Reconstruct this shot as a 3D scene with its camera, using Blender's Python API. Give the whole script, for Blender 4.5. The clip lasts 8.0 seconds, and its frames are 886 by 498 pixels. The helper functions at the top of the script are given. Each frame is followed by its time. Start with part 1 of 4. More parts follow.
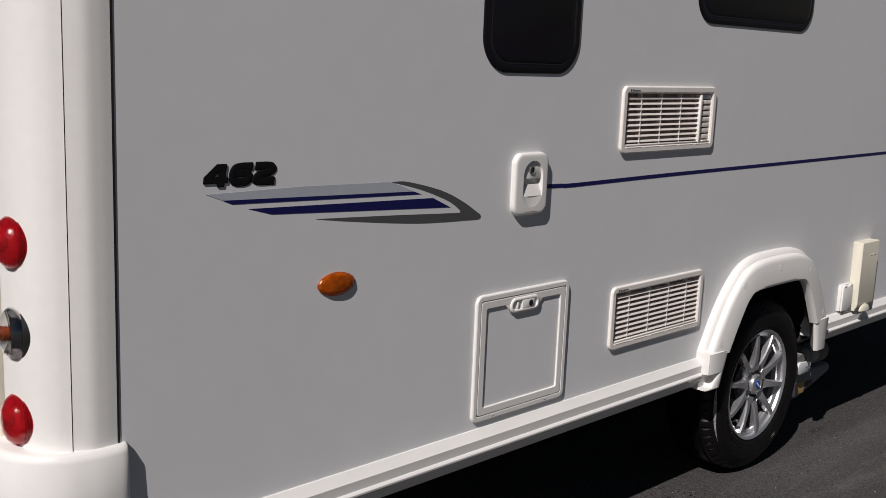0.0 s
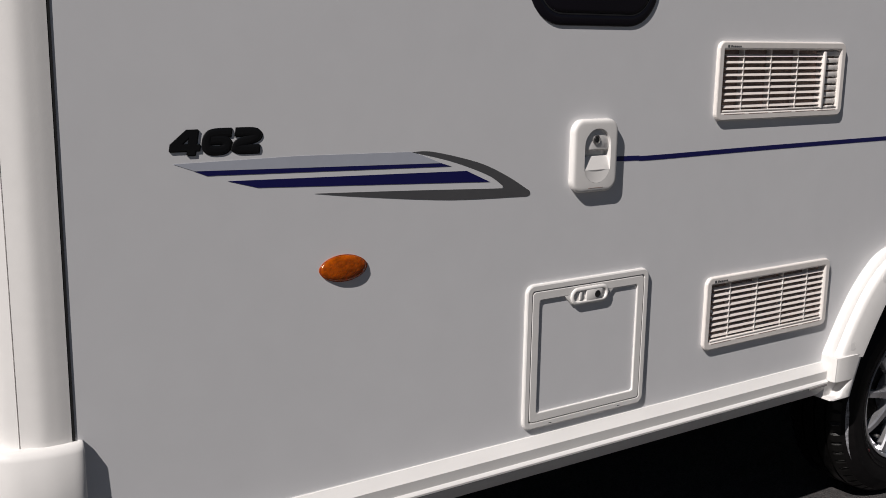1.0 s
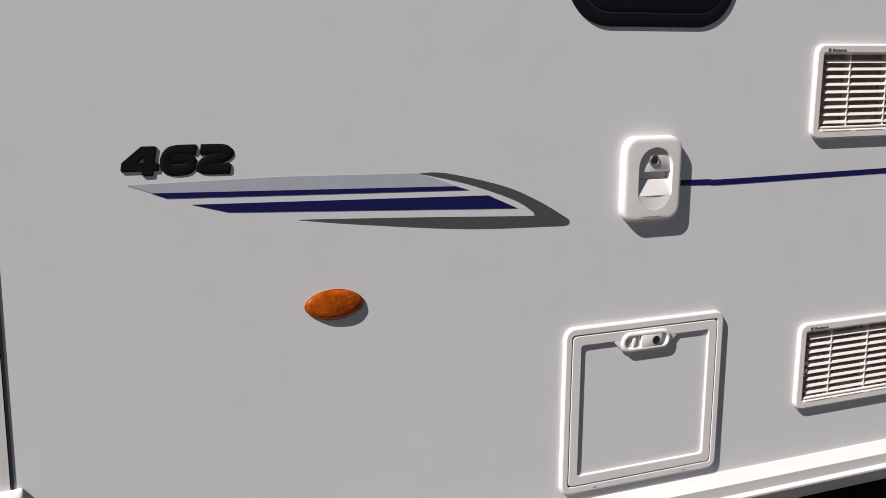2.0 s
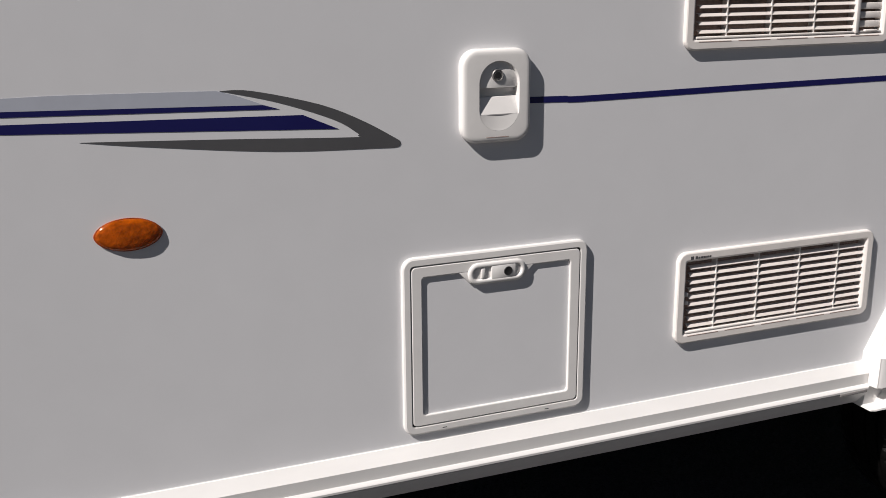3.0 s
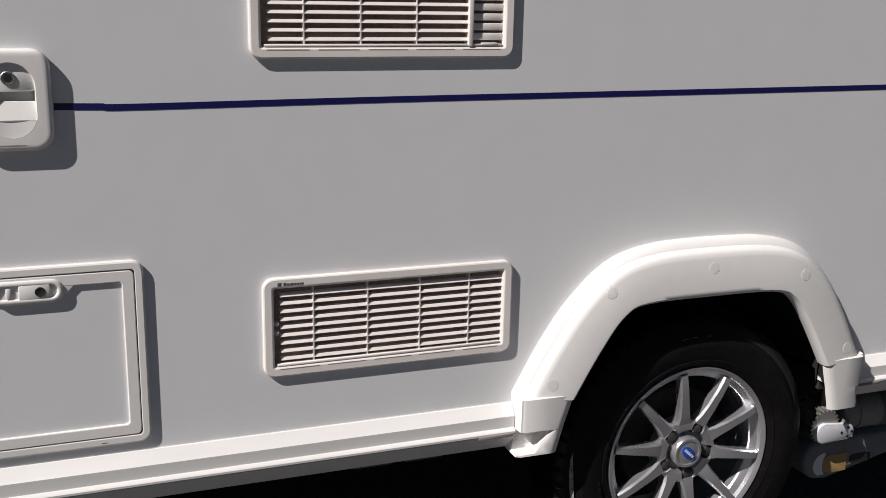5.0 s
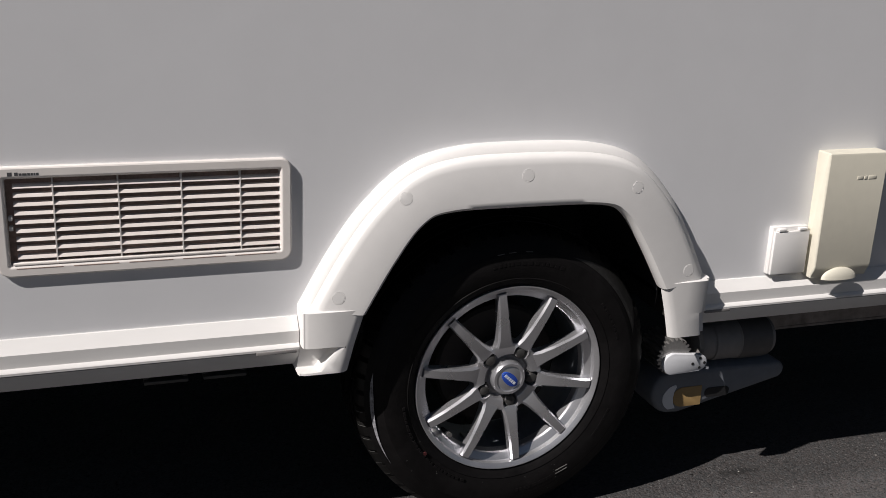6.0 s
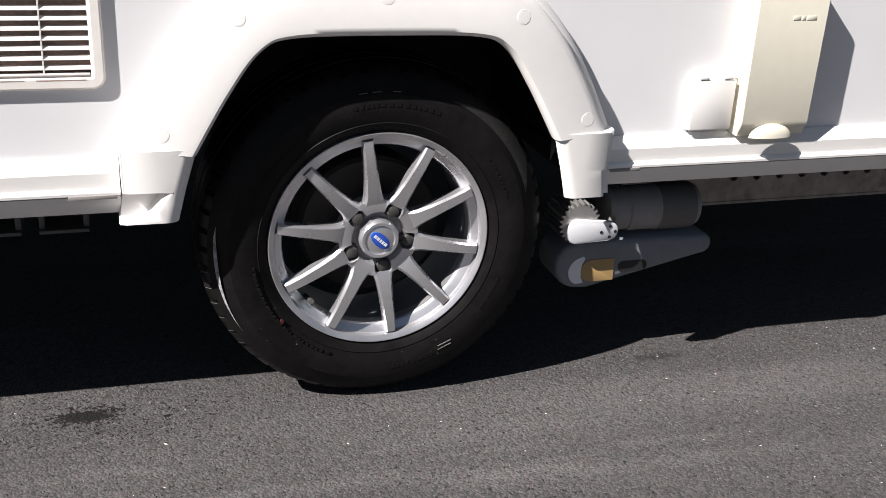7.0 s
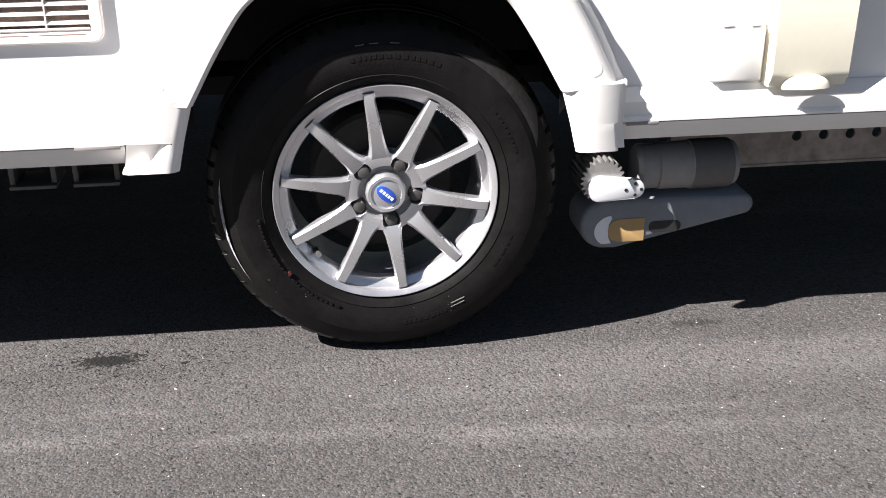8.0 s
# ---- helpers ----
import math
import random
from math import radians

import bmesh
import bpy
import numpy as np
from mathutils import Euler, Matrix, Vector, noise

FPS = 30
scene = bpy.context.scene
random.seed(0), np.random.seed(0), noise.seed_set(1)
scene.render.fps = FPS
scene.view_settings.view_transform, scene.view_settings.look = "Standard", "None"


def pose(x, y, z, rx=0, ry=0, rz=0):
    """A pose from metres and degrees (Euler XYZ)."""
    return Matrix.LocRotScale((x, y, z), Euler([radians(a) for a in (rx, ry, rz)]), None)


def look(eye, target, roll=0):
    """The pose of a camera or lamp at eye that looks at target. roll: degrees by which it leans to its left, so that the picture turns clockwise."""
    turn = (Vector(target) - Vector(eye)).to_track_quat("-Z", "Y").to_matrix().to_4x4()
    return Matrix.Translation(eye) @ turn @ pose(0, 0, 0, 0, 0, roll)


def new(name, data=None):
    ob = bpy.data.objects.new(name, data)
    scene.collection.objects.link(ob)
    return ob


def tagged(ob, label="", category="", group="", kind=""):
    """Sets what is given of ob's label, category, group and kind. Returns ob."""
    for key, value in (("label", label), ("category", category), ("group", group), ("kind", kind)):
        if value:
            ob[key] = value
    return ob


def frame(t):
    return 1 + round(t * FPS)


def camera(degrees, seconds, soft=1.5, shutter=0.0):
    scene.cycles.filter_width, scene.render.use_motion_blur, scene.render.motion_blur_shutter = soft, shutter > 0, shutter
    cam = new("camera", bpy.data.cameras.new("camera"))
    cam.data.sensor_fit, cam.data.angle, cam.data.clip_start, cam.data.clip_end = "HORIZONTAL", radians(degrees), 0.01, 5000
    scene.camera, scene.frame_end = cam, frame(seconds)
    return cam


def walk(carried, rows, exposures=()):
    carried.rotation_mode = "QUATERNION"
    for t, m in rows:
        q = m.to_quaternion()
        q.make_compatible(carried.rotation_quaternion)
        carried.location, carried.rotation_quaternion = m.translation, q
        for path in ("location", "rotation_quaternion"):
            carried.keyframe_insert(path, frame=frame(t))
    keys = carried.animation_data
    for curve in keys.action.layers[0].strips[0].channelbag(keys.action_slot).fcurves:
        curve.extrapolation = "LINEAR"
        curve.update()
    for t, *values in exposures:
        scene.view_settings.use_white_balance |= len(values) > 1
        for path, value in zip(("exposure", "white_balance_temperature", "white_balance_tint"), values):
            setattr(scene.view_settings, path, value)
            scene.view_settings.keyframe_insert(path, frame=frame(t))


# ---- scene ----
from mathutils.bvhtree import BVHTree

cam = camera(46.0, 8.0, soft=0.42)
PATH = [
    (0, (-3.129, -1.604, 1.333), (-1.735, -0.218, 0.966), 2.3),
    (0.2, (-3.037, -1.562, 1.307), (-1.717, -0.103, 0.948), 1.5),
    (0.5, (-2.921, -1.533, 1.283), (-1.653, -0.034, 0.904), 0.8),
    (1, (-2.692, -1.588, 1.279), (-1.585, 0.028, 0.873), 0.9),
    (1.2, (-2.616, -1.594, 1.288), (-1.532, 0.029, 0.849), 1.4),
    (2.3, (-2.202, -1.484, 1.267), (-1.469, 0.336, 0.881), -0.4),
    (2.5, (-2.133, -1.501, 1.253), (-1.411, 0.322, 0.862), -0.7),
    (2.7, (-2.072, -1.513, 1.218), (-1.331, 0.302, 0.812), -0.8),
    (3, (-1.949, -1.522, 1.239), (-1.22, 0.265, 0.715), -0.4),
    (3.3, (-1.82, -1.529, 1.245), (-1.08, 0.245, 0.694), -0.1),
    (3.5, (-1.755, -1.502, 1.26), (-0.993, 0.267, 0.721), 0.3),
    (4, (-1.606, -1.525, 1.258), (-0.8325, 0.254, 0.7715), 1.3),
    (4.2, (-1.5415, -1.5725, 1.266), (-0.7795, 0.213, 0.7865), 1.4),
    (5.3, (-1.045, -1.663, 1.209), (-0.364, 0.147, 0.7), 1.2),
    (5.5, (-0.961, -1.651, 1.208), (-0.238, 0.139, 0.687), 1.2),
    (5.8, (-0.843, -1.639, 1.194), (-0.123, 0.14, 0.631), 1.6),
    (6, (-0.744, -1.653, 1.122), (-0.096, 0.138, 0.512), 2.5),
    (6.2, (-0.661, -1.646, 1.106), (-0.023, 0.112, 0.397), 3.7),
    (6.3, (-0.639, -1.619, 1.094), (0.023, 0.125, 0.374), 4.0),
    (6.5, (-0.586, -1.594, 1.038), (0.046, 0.147, 0.282), 3.4),
    (7, (-0.409, -1.561, 0.951), (0.174, 0.191, 0.183), 3.1),
    (7.25, (-0.301, -1.588, 0.947), (0.122, 0.185, 0.121), 0.0),
    (7.5, (-0.262, -1.596, 0.914), (0.124, 0.203, 0.13), -0.0),
    (7.7, (-0.158, -1.628, 0.935), (0.072, 0.176, 0.11), -0.9),
    (8, (-0.134, -1.622, 0.909), (0.121, 0.189, 0.101), -0.2),
]
EXPOSURES = [(t, stops - 0.08, 6420, 13) for t, stops in ((0.0, 0.0), (0.5, 0.03), (1.0, 0.16), (1.2, 0.2), (2.3, 0.72), (2.5, 0.70), (3.0, 0.42), (3.5, 0.25), (4.0, 0.36), (4.2, 0.36), (5.3, 0.33), (5.5, 0.32), (6.0, 0.27), (6.25, 0.66), (6.5, 0.84), (7.0, 1.43), (7.5, 1.92), (8.0, 2.16))]
walk(cam, [(t, look(eye, target, roll)) for t, eye, target, roll in PATH], EXPOSURES)

# ---- world, sun, exposure ----
SUN_WAY = Vector((2.4, 0.89, -2.5)).normalized()      # the way the sunlight travels
to_sun = -SUN_WAY
world = bpy.data.worlds.new("world")
scene.world = world
world.use_nodes = True
wn = world.node_tree.nodes
sky = wn.new("ShaderNodeTexSky")
sky.sky_type = 'NISHITA'
sky.sun_disc = False
sky.sun_elevation = math.asin(to_sun.z)
sky.sun_rotation = math.atan2(to_sun.x, to_sun.y) % (2 * math.pi)
sky.air_density, sky.dust_density = 1.0, 0.6
wn["Background"].inputs["Strength"].default_value = 0.0155
world.node_tree.links.new(sky.outputs[0], wn["Background"].inputs["Color"])

sun_data = bpy.data.lights.new("sun", 'SUN')
sun_data.energy, sun_data.angle, sun_data.color = 4.32, radians(0.5), (1.0, 0.955, 0.89)
sun = new("sun", sun_data)
sun.matrix_world = look((-6, -3, 7), Vector((-6, -3, 7)) + SUN_WAY)


# ---- materials ----
def material(name, color, rough=0.5, metal=0.0, spread=0.06, grain=60.0, big=3.0, bump=0.0, bump_scale=200.0,
             coat=0.0, per="", spec=0.5, stretch=(1, 1, 1), rough_var=0.1):
    """Principled material with colour variation at two scales, uneven roughness and fine relief, in metres of object space."""
    m = bpy.data.materials.new(name)
    m.use_nodes = True
    nt = m.node_tree
    b = nt.nodes["Principled BSDF"]
    link = nt.links.new
    tc = nt.nodes.new("ShaderNodeTexCoord")
    mp = nt.nodes.new("ShaderNodeMapping")
    mp.inputs["Scale"].default_value = stretch
    link(tc.outputs["Object"], mp.inputs["Vector"])

    def tex(scale, detail):
        n = nt.nodes.new("ShaderNodeTexNoise")
        n.inputs["Scale"].default_value, n.inputs["Detail"].default_value = scale, detail
        link(mp.outputs[0], n.inputs["Vector"])
        return n.outputs["Fac"]

    fine, wide = tex(grain, 4), tex(big, 3)
    add = nt.nodes.new("ShaderNodeMath")
    add.operation = 'ADD'
    link(fine, add.inputs[0]), link(wide, add.inputs[1])
    last = add.outputs[0]
    if per:
        info = nt.nodes.new("ShaderNodeObjectInfo" if per == "object" else "ShaderNodeNewGeometry")
        add2 = nt.nodes.new("ShaderNodeMath")
        add2.operation = 'MULTIPLY_ADD'
        link(info.outputs["Random" if per == "object" else "Random Per Island"], add2.inputs[0])
        add2.inputs[1].default_value = 0.8
        link(last, add2.inputs[2])
        last = add2.outputs[0]
    ramp = nt.nodes.new("ShaderNodeMapRange")
    ramp.inputs["From Min"].default_value, ramp.inputs["From Max"].default_value = 0.6, 1.4 + (0.8 if per else 0)
    ramp.inputs["To Min"].default_value, ramp.inputs["To Max"].default_value = 1 - spread, 1 + spread
    link(last, ramp.inputs["Value"])
    mix = nt.nodes.new("ShaderNodeVectorMath")
    mix.operation = 'SCALE'
    mix.inputs[0].default_value = color
    link(ramp.outputs[0], mix.inputs["Scale"])
    link(mix.outputs[0], b.inputs["Base Color"])
    rr = nt.nodes.new("ShaderNodeMapRange")
    rr.inputs["From Min"].default_value, rr.inputs["From Max"].default_value = 0.3, 0.7
    rr.inputs["To Min"].default_value, rr.inputs["To Max"].default_value = max(rough - rough_var, 0.02), min(rough + rough_var, 1)
    link(wide, rr.inputs["Value"])
    link(rr.outputs[0], b.inputs["Roughness"])
    b.inputs["Metallic"].default_value = metal
    b.inputs["Coat Weight"].default_value = coat
    b.inputs["Coat Roughness"].default_value = 0.12
    b.inputs["Specular IOR Level"].default_value = spec
    if bump:
        n = tex(bump_scale, 3)
        bp = nt.nodes.new("ShaderNodeBump")
        bp.inputs["Strength"].default_value, bp.inputs["Distance"].default_value = bump, 0.002
        link(n, bp.inputs["Height"])
        link(bp.outputs[0], b.inputs["Normal"])
    return m


def lens_material(name, color, rough=0.12, trans=0.55, vary=0.12):
    m = material(name, color, rough=rough, spread=vary, grain=130, big=45, bump=0.5 if vary > .3 else 0.25, bump_scale=160)
    b = m.node_tree.nodes["Principled BSDF"]
    b.inputs["Transmission Weight"].default_value = trans
    b.inputs["IOR"].default_value = 1.45
    return m


M_WALL = material("painted aluminium", (0.725, 0.725, 0.741), rough=0.42, spread=0.025, grain=14, big=1.6, bump=0.03, bump_scale=9, spec=0.4)
M_GRP = material("white moulded plastic", (0.795, 0.778, 0.762), rough=0.42, spread=0.03, grain=40, big=4, bump=0.04, bump_scale=220, spec=0.4)
M_TRIM = material("white painted trim", (0.76, 0.745, 0.73), rough=0.45, spread=0.05, grain=30, big=5, bump=0.03, stretch=(0.3, 1, 1))
M_FRAME = material("white hatch frame plastic", (0.79, 0.77, 0.75), rough=0.45, spread=0.04, grain=50, big=6, bump=0.03)
M_CREAM = material("cream plastic", (0.70, 0.665, 0.56), rough=0.5, spread=0.04, grain=50, big=6, bump=0.05)
M_VENT = material("warm white vent plastic", (0.80, 0.755, 0.72), rough=0.5, spread=0.05, grain=50, big=9, bump=0.03)
M_SLAT = material("warm slat plastic", (0.79, 0.725, 0.68), rough=0.5, spread=0.06, grain=50, big=9, bump=0.03)
M_VENTDARK = material("dusty brown mesh", (0.38, 0.275, 0.235), rough=0.9, spread=0.35, grain=160, big=20)
M_SEAL = material("black rubber", (0.012, 0.012, 0.013), rough=0.6, spread=0.2, grain=90)
M_BLACK = material("black plastic", (0.014, 0.014, 0.015), rough=0.38, spread=0.2, grain=80, bump=0.05)
M_NAVY = material("navy vinyl", (0.006, 0.006, 0.085), rough=0.4, spread=0.06)
M_GREYVINYL = material("dark grey vinyl", (0.085, 0.085, 0.09), rough=0.45, spread=0.06)
M_LIGHTVINYL = material("silver grey vinyl", (0.46, 0.482, 0.548), rough=0.45, spread=0.05, grain=40)
M_BADGE = material("black gloss badge", (0.006, 0.006, 0.007), rough=0.45, spread=0.1, spec=0.25)
M_RED = lens_material("red lens", (0.55, 0.008, 0.014), trans=0.72, vary=0.35)
M_AMBER = lens_material("amber lens", (0.68, 0.130, 0.002), trans=0.5, vary=0.55)
M_AMBERBACK = material("dark amber lamp back", (0.32, 0.05, 0.003), rough=0.3, spread=0.4, grain=120, big=50)
# slightly lighter rubber colour, painted in for a gloss reflection
M_SHEEN = material("dusty worn rubber", (0.012, 0.0115, 0.011), rough=0.5, spread=0.8, grain=150, big=40, bump=0.3, bump_scale=240)
M_CLEAR = material("clear lens", (0.93, 0.92, 0.90), rough=0.03, spread=0.02, rough_var=0.01)
M_CLEAR.node_tree.nodes["Principled BSDF"].inputs["Transmission Weight"].default_value = 1.0
M_CHROME = material("chrome lamp reflector", (0.22, 0.22, 0.23), rough=0.10, metal=1.0, spread=0.15, grain=90, big=40, bump=0.35, bump_scale=70)
M_ACRYLIC = material("smoked acrylic", (0.007, 0.006, 0.010), rough=0.08, spec=0.3, spread=0.15, grain=5, rough_var=0.03)
M_TYRE = material("tyre rubber", (0.0078, 0.0071, 0.0074), rough=0.5, spread=0.35, grain=70, big=14, bump=0.2, bump_scale=300, spec=0.12)
M_TREAD = material("worn tread rubber", (0.0055, 0.0052, 0.005), rough=0.36, spread=0.3, grain=90, big=30, bump=0.15, bump_scale=260, spec=0.25)
# pale mottled colour that stands in for sun glinting on rubber
M_SUNGLINT = material("scuffed rubber", (0.26, 0.26, 0.28), rough=0.5, spread=0.9, grain=190, big=60, bump=0.3, bump_scale=300)
M_RECESS = material("grimy hub recess", (0.36, 0.355, 0.36), rough=0.5, metal=0.35, spread=0.3, grain=90, big=30)
M_BOLTCAP = material("dark bolt cap", (0.070, 0.068, 0.066), rough=0.36, metal=0.3, spread=0.25, grain=120, big=60)
M_SLEEVE = material("dark motor sleeve", (0.10, 0.094, 0.092), rough=0.55, spread=0.15, grain=60, big=9)
M_ALLOY = material("silver painted alloy", (0.60, 0.60, 0.625), rough=0.34, metal=0.80, spread=0.06, grain=300, big=12, coat=0.25)
M_ALLOYIN = material("dull alloy barrel", (0.30, 0.32, 0.36), rough=0.5, metal=0.6, spread=0.2, grain=60, big=18)
M_STEEL = material("zinc plated steel", (0.42, 0.41, 0.40), rough=0.42, metal=0.9, spread=0.2, grain=120, big=20)
M_DRUM = material("dark brake drum", (0.035, 0.03, 0.028), rough=0.7, metal=0.4, spread=0.3, grain=60, big=15)
M_BLUE = material("blue enamel", (0.02, 0.07, 0.40), rough=0.3, spread=0.05, coat=0.4)
M_PALE = material("pale print", (0.62, 0.66, 0.74), rough=0.4, spread=0.04)
M_GREYCASE = material("grey moulded housing", (0.155, 0.165, 0.185), rough=0.55, spread=0.12, grain=60, big=8, bump=0.1)
M_MOTOR = material("grey motor casing", (0.23, 0.217, 0.212), rough=0.5, spread=0.12, grain=60, big=8)
M_LIGHTPLATE = material("pale grey plate", (0.66, 0.67, 0.70), rough=0.45, spread=0.06, grain=60)
M_YELLOW = material("yellow plastic", (0.34, 0.225, 0.095), rough=0.5, spread=0.08)
M_GALV = material("galvanised chassis steel", (0.31, 0.27, 0.25), rough=0.7, metal=0.3, spread=0.5, grain=45, big=11)
M_LINER = material("black wheel arch liner", (0.020, 0.019, 0.021), rough=0.8, spread=0.3, grain=30, bump=0.2)
M_UNDER = material("dark underfloor board", (0.025, 0.022, 0.02), rough=0.85, spread=0.3, grain=20)
M_REDDOT = material("red paint mark", (0.05, 0.006, 0.007), rough=0.6, spread=0.1)
# for real pale marks on the tyre and for painted sunlit tread edges
M_MARKGLINT = material("worn white mark", (0.13, 0.13, 0.125), rough=0.8, spread=0.3, grain=300)


def asphalt():
    """Worn asphalt: aggregate in many greys, pale worn bands along the road and one oily stain."""
    m = bpy.data.materials.new("worn asphalt")
    m.use_nodes = True
    nt = m.node_tree
    b = nt.nodes["Principled BSDF"]
    link = nt.links.new
    tc = nt.nodes.new("ShaderNodeTexCoord")

    def noise_at(scale, detail, stretch=(1, 1, 1), dist=0.0):
        mp = nt.nodes.new("ShaderNodeMapping")
        mp.inputs["Scale"].default_value = stretch
        link(tc.outputs["Object"], mp.inputs["Vector"])
        n = nt.nodes.new("ShaderNodeTexNoise")
        n.inputs["Scale"].default_value, n.inputs["Detail"].default_value, n.inputs["Distortion"].default_value = scale, detail, dist
        link(mp.outputs[0], n.inputs["Vector"])
        return n.outputs["Fac"]

    def remap(v, a, c, lo, hi):
        r = nt.nodes.new("ShaderNodeMapRange")
        for k, x in zip(("From Min", "From Max", "To Min", "To Max"), (a, c, lo, hi)):
            r.inputs[k].default_value = x
        link(v, r.inputs["Value"])
        return r.outputs[0]

    def math2(op, a, c):
        n = nt.nodes.new("ShaderNodeMath")
        n.operation = op
        for k, x in enumerate((a, c)):
            if isinstance(x, (int, float)):
                n.inputs[k].default_value = x
            else:
                link(x, n.inputs[k])
        return n.outputs[0]

    vor = nt.nodes.new("ShaderNodeTexVoronoi")
    vor.inputs["Scale"].default_value = 210
    link(tc.outputs["Object"], vor.inputs["Vector"])
    sep = nt.nodes.new("ShaderNodeSeparateColor")
    link(vor.outputs["Color"], sep.inputs[0])
    stones = remap(sep.outputs[0], 0, 1, 0.70, 1.36)
    wide = remap(noise_at(2.2, 4, (0.35, 1.6, 1)), 0.35, 0.7, 0.85, 1.25)
    bands = remap(noise_at(5.0, 3, (0.05, 1.0, 1), 0.4), 0.56, 0.68, 1.0, 1.35)
    fine = remap(noise_at(420, 3), 0.3, 0.7, 0.8, 1.2)
    pits = remap(noise_at(130, 2, (1, 1, 1), 0.3), 0.30, 0.37, 0.20, 1.0)
    fine = math2('MULTIPLY', fine, pits)
    tone = math2('MULTIPLY', math2('MULTIPLY', stones, wide), math2('MULTIPLY', fine, bands))
    # oily stain on the road behind the wheel
    xyz = nt.nodes.new("ShaderNodeSeparateXYZ")
    link(tc.outputs["Object"], xyz.inputs[0])
    dx = math2('MULTIPLY', math2('SUBTRACT', xyz.outputs[0], -0.49), 1 / 0.084)
    dy = math2('MULTIPLY', math2('SUBTRACT', xyz.outputs[1], 0.027), 1 / 0.036)
    r2 = math2('ADD', math2('MULTIPLY', dx, dx), math2('MULTIPLY', dy, dy))
    rag = math2('MULTIPLY', r2, remap(noise_at(120, 6, (1, 1, 1), 1.2), 0.38, 0.62, 0.10, 5.0))
    stain = remap(rag, 0.55, 1.15, 0.07, 1.0)
    tone = math2('MULTIPLY', tone, stain)
    # a pale worn track along the road and a damp spot
    off = math2('ADD', math2('ADD', xyz.outputs[1], 0.262), math2('MULTIPLY', xyz.outputs[0], 0.073))
    off = math2('ADD', off, remap(noise_at(7, 3, (0.5, 1, 1)), 0.3, 0.7, -0.022, 0.022))
    track = math2('MULTIPLY', remap(math2('ABSOLUTE', off, 0), 0.004, 0.030, 0.42, 0.0), remap(noise_at(14, 4, (0.3, 1, 1)), 0.38, 0.62, 0.1, 1.0))
    off2 = math2('ADD', off, remap(noise_at(3, 2, (0.6, 0.2, 1)), 0.3, 0.7, -0.10, -0.035))
    track2 = math2('MULTIPLY', remap(math2('ABSOLUTE', off2, 0), 0.002, 0.016, 0.30, 0.0), remap(noise_at(11, 4, (0.25, 1, 1)), 0.45, 0.62, 0.0, 1.0))
    tone = math2('MULTIPLY', tone, math2('ADD', math2('ADD', track, track2), 1.0))
    ex = math2('MULTIPLY', math2('SUBTRACT', xyz.outputs[0], 0.585), 1 / 0.055)
    ey = math2('MULTIPLY', math2('SUBTRACT', xyz.outputs[1], 0.045), 1 / 0.014)
    e2 = math2('MULTIPLY', math2('ADD', math2('MULTIPLY', ex, ex), math2('MULTIPLY', ey, ey)), remap(noise_at(45, 4), 0.3, 0.7, 0.3, 2.0))
    tone = math2('MULTIPLY', tone, remap(e2, 0.3, 1.4, 0.55, 1.0))
    sc = nt.nodes.new("ShaderNodeVectorMath")
    sc.operation = 'SCALE'
    sc.inputs[0].default_value = (0.0530, 0.0511, 0.0514)
    link(tone, sc.inputs["Scale"])
    tint = nt.nodes.new("ShaderNodeMix")
    tint.data_type = 'RGBA'
    tint.blend_type = 'MULTIPLY'
    tint.inputs["Factor"].default_value = 1.0
    hue = nt.nodes.new("ShaderNodeValToRGB")
    hue.color_ramp.elements[0].position, hue.color_ramp.elements[0].color = 0.2, (0.95, 1.0, 1.02, 1)
    hue.color_ramp.elements[1].position, hue.color_ramp.elements[1].color = 0.8, (1.07, 0.99, 0.96, 1)
    link(math2('ADD', math2('MULTIPLY', sep.outputs[1], 0.7), math2('MULTIPLY', noise_at(9, 3), 0.35)), hue.inputs[0])
    link(sc.outputs[0], tint.inputs["A"]), link(hue.outputs[0], tint.inputs["B"])
    link(tint.outputs["Result"], b.inputs["Base Color"])
    b.inputs["Roughness"].default_value = 0.86
    b.inputs["Specular IOR Level"].default_value = 0.3
    bp = nt.nodes.new("ShaderNodeBump")
    bp.inputs["Strength"].default_value, bp.inputs["Distance"].default_value = 0.48, 0.0028
    link(math2('ADD', math2('MULTIPLY', vor.outputs["Distance"], -1.2), noise_at(90, 5)), bp.inputs["Height"])
    link(bp.outputs[0], b.inputs["Normal"])
    return m


M_ASPHALT = asphalt()
M_CHIPS = material("road stone chips", (0.067, 0.063, 0.061), rough=0.8, spread=0.45, grain=300, big=30, per="island")
M_PALECHIP = material("pale quartz chips", (0.42, 0.40, 0.37), rough=0.6, spread=0.3, grain=200, per="island")


# ---- mesh helpers ----
def part(name, bm, mat, parent=None, label="", smooth=35.0, tidy=True):
    """Links a bmesh as one mesh object under a thing or a part."""
    if tidy:
        bmesh.ops.remove_doubles(bm, verts=bm.verts, dist=1e-6)
        bmesh.ops.recalc_face_normals(bm, faces=bm.faces)
    me = bpy.data.meshes.new(name)
    bm.to_mesh(me)
    bm.free()
    return part_of(name, me, mat, parent, label, smooth)


def part_of(name, me, mat, parent=None, label="", smooth=35.0):
    if mat and not me.materials:
        me.materials.append(mat)
    if smooth:
        me.shade_smooth()
        me.set_sharp_from_angle(angle=radians(smooth))
    ob = new(name, me)
    if parent:
        ob.parent = parent
    if label:
        tagged(ob, label)
    return ob


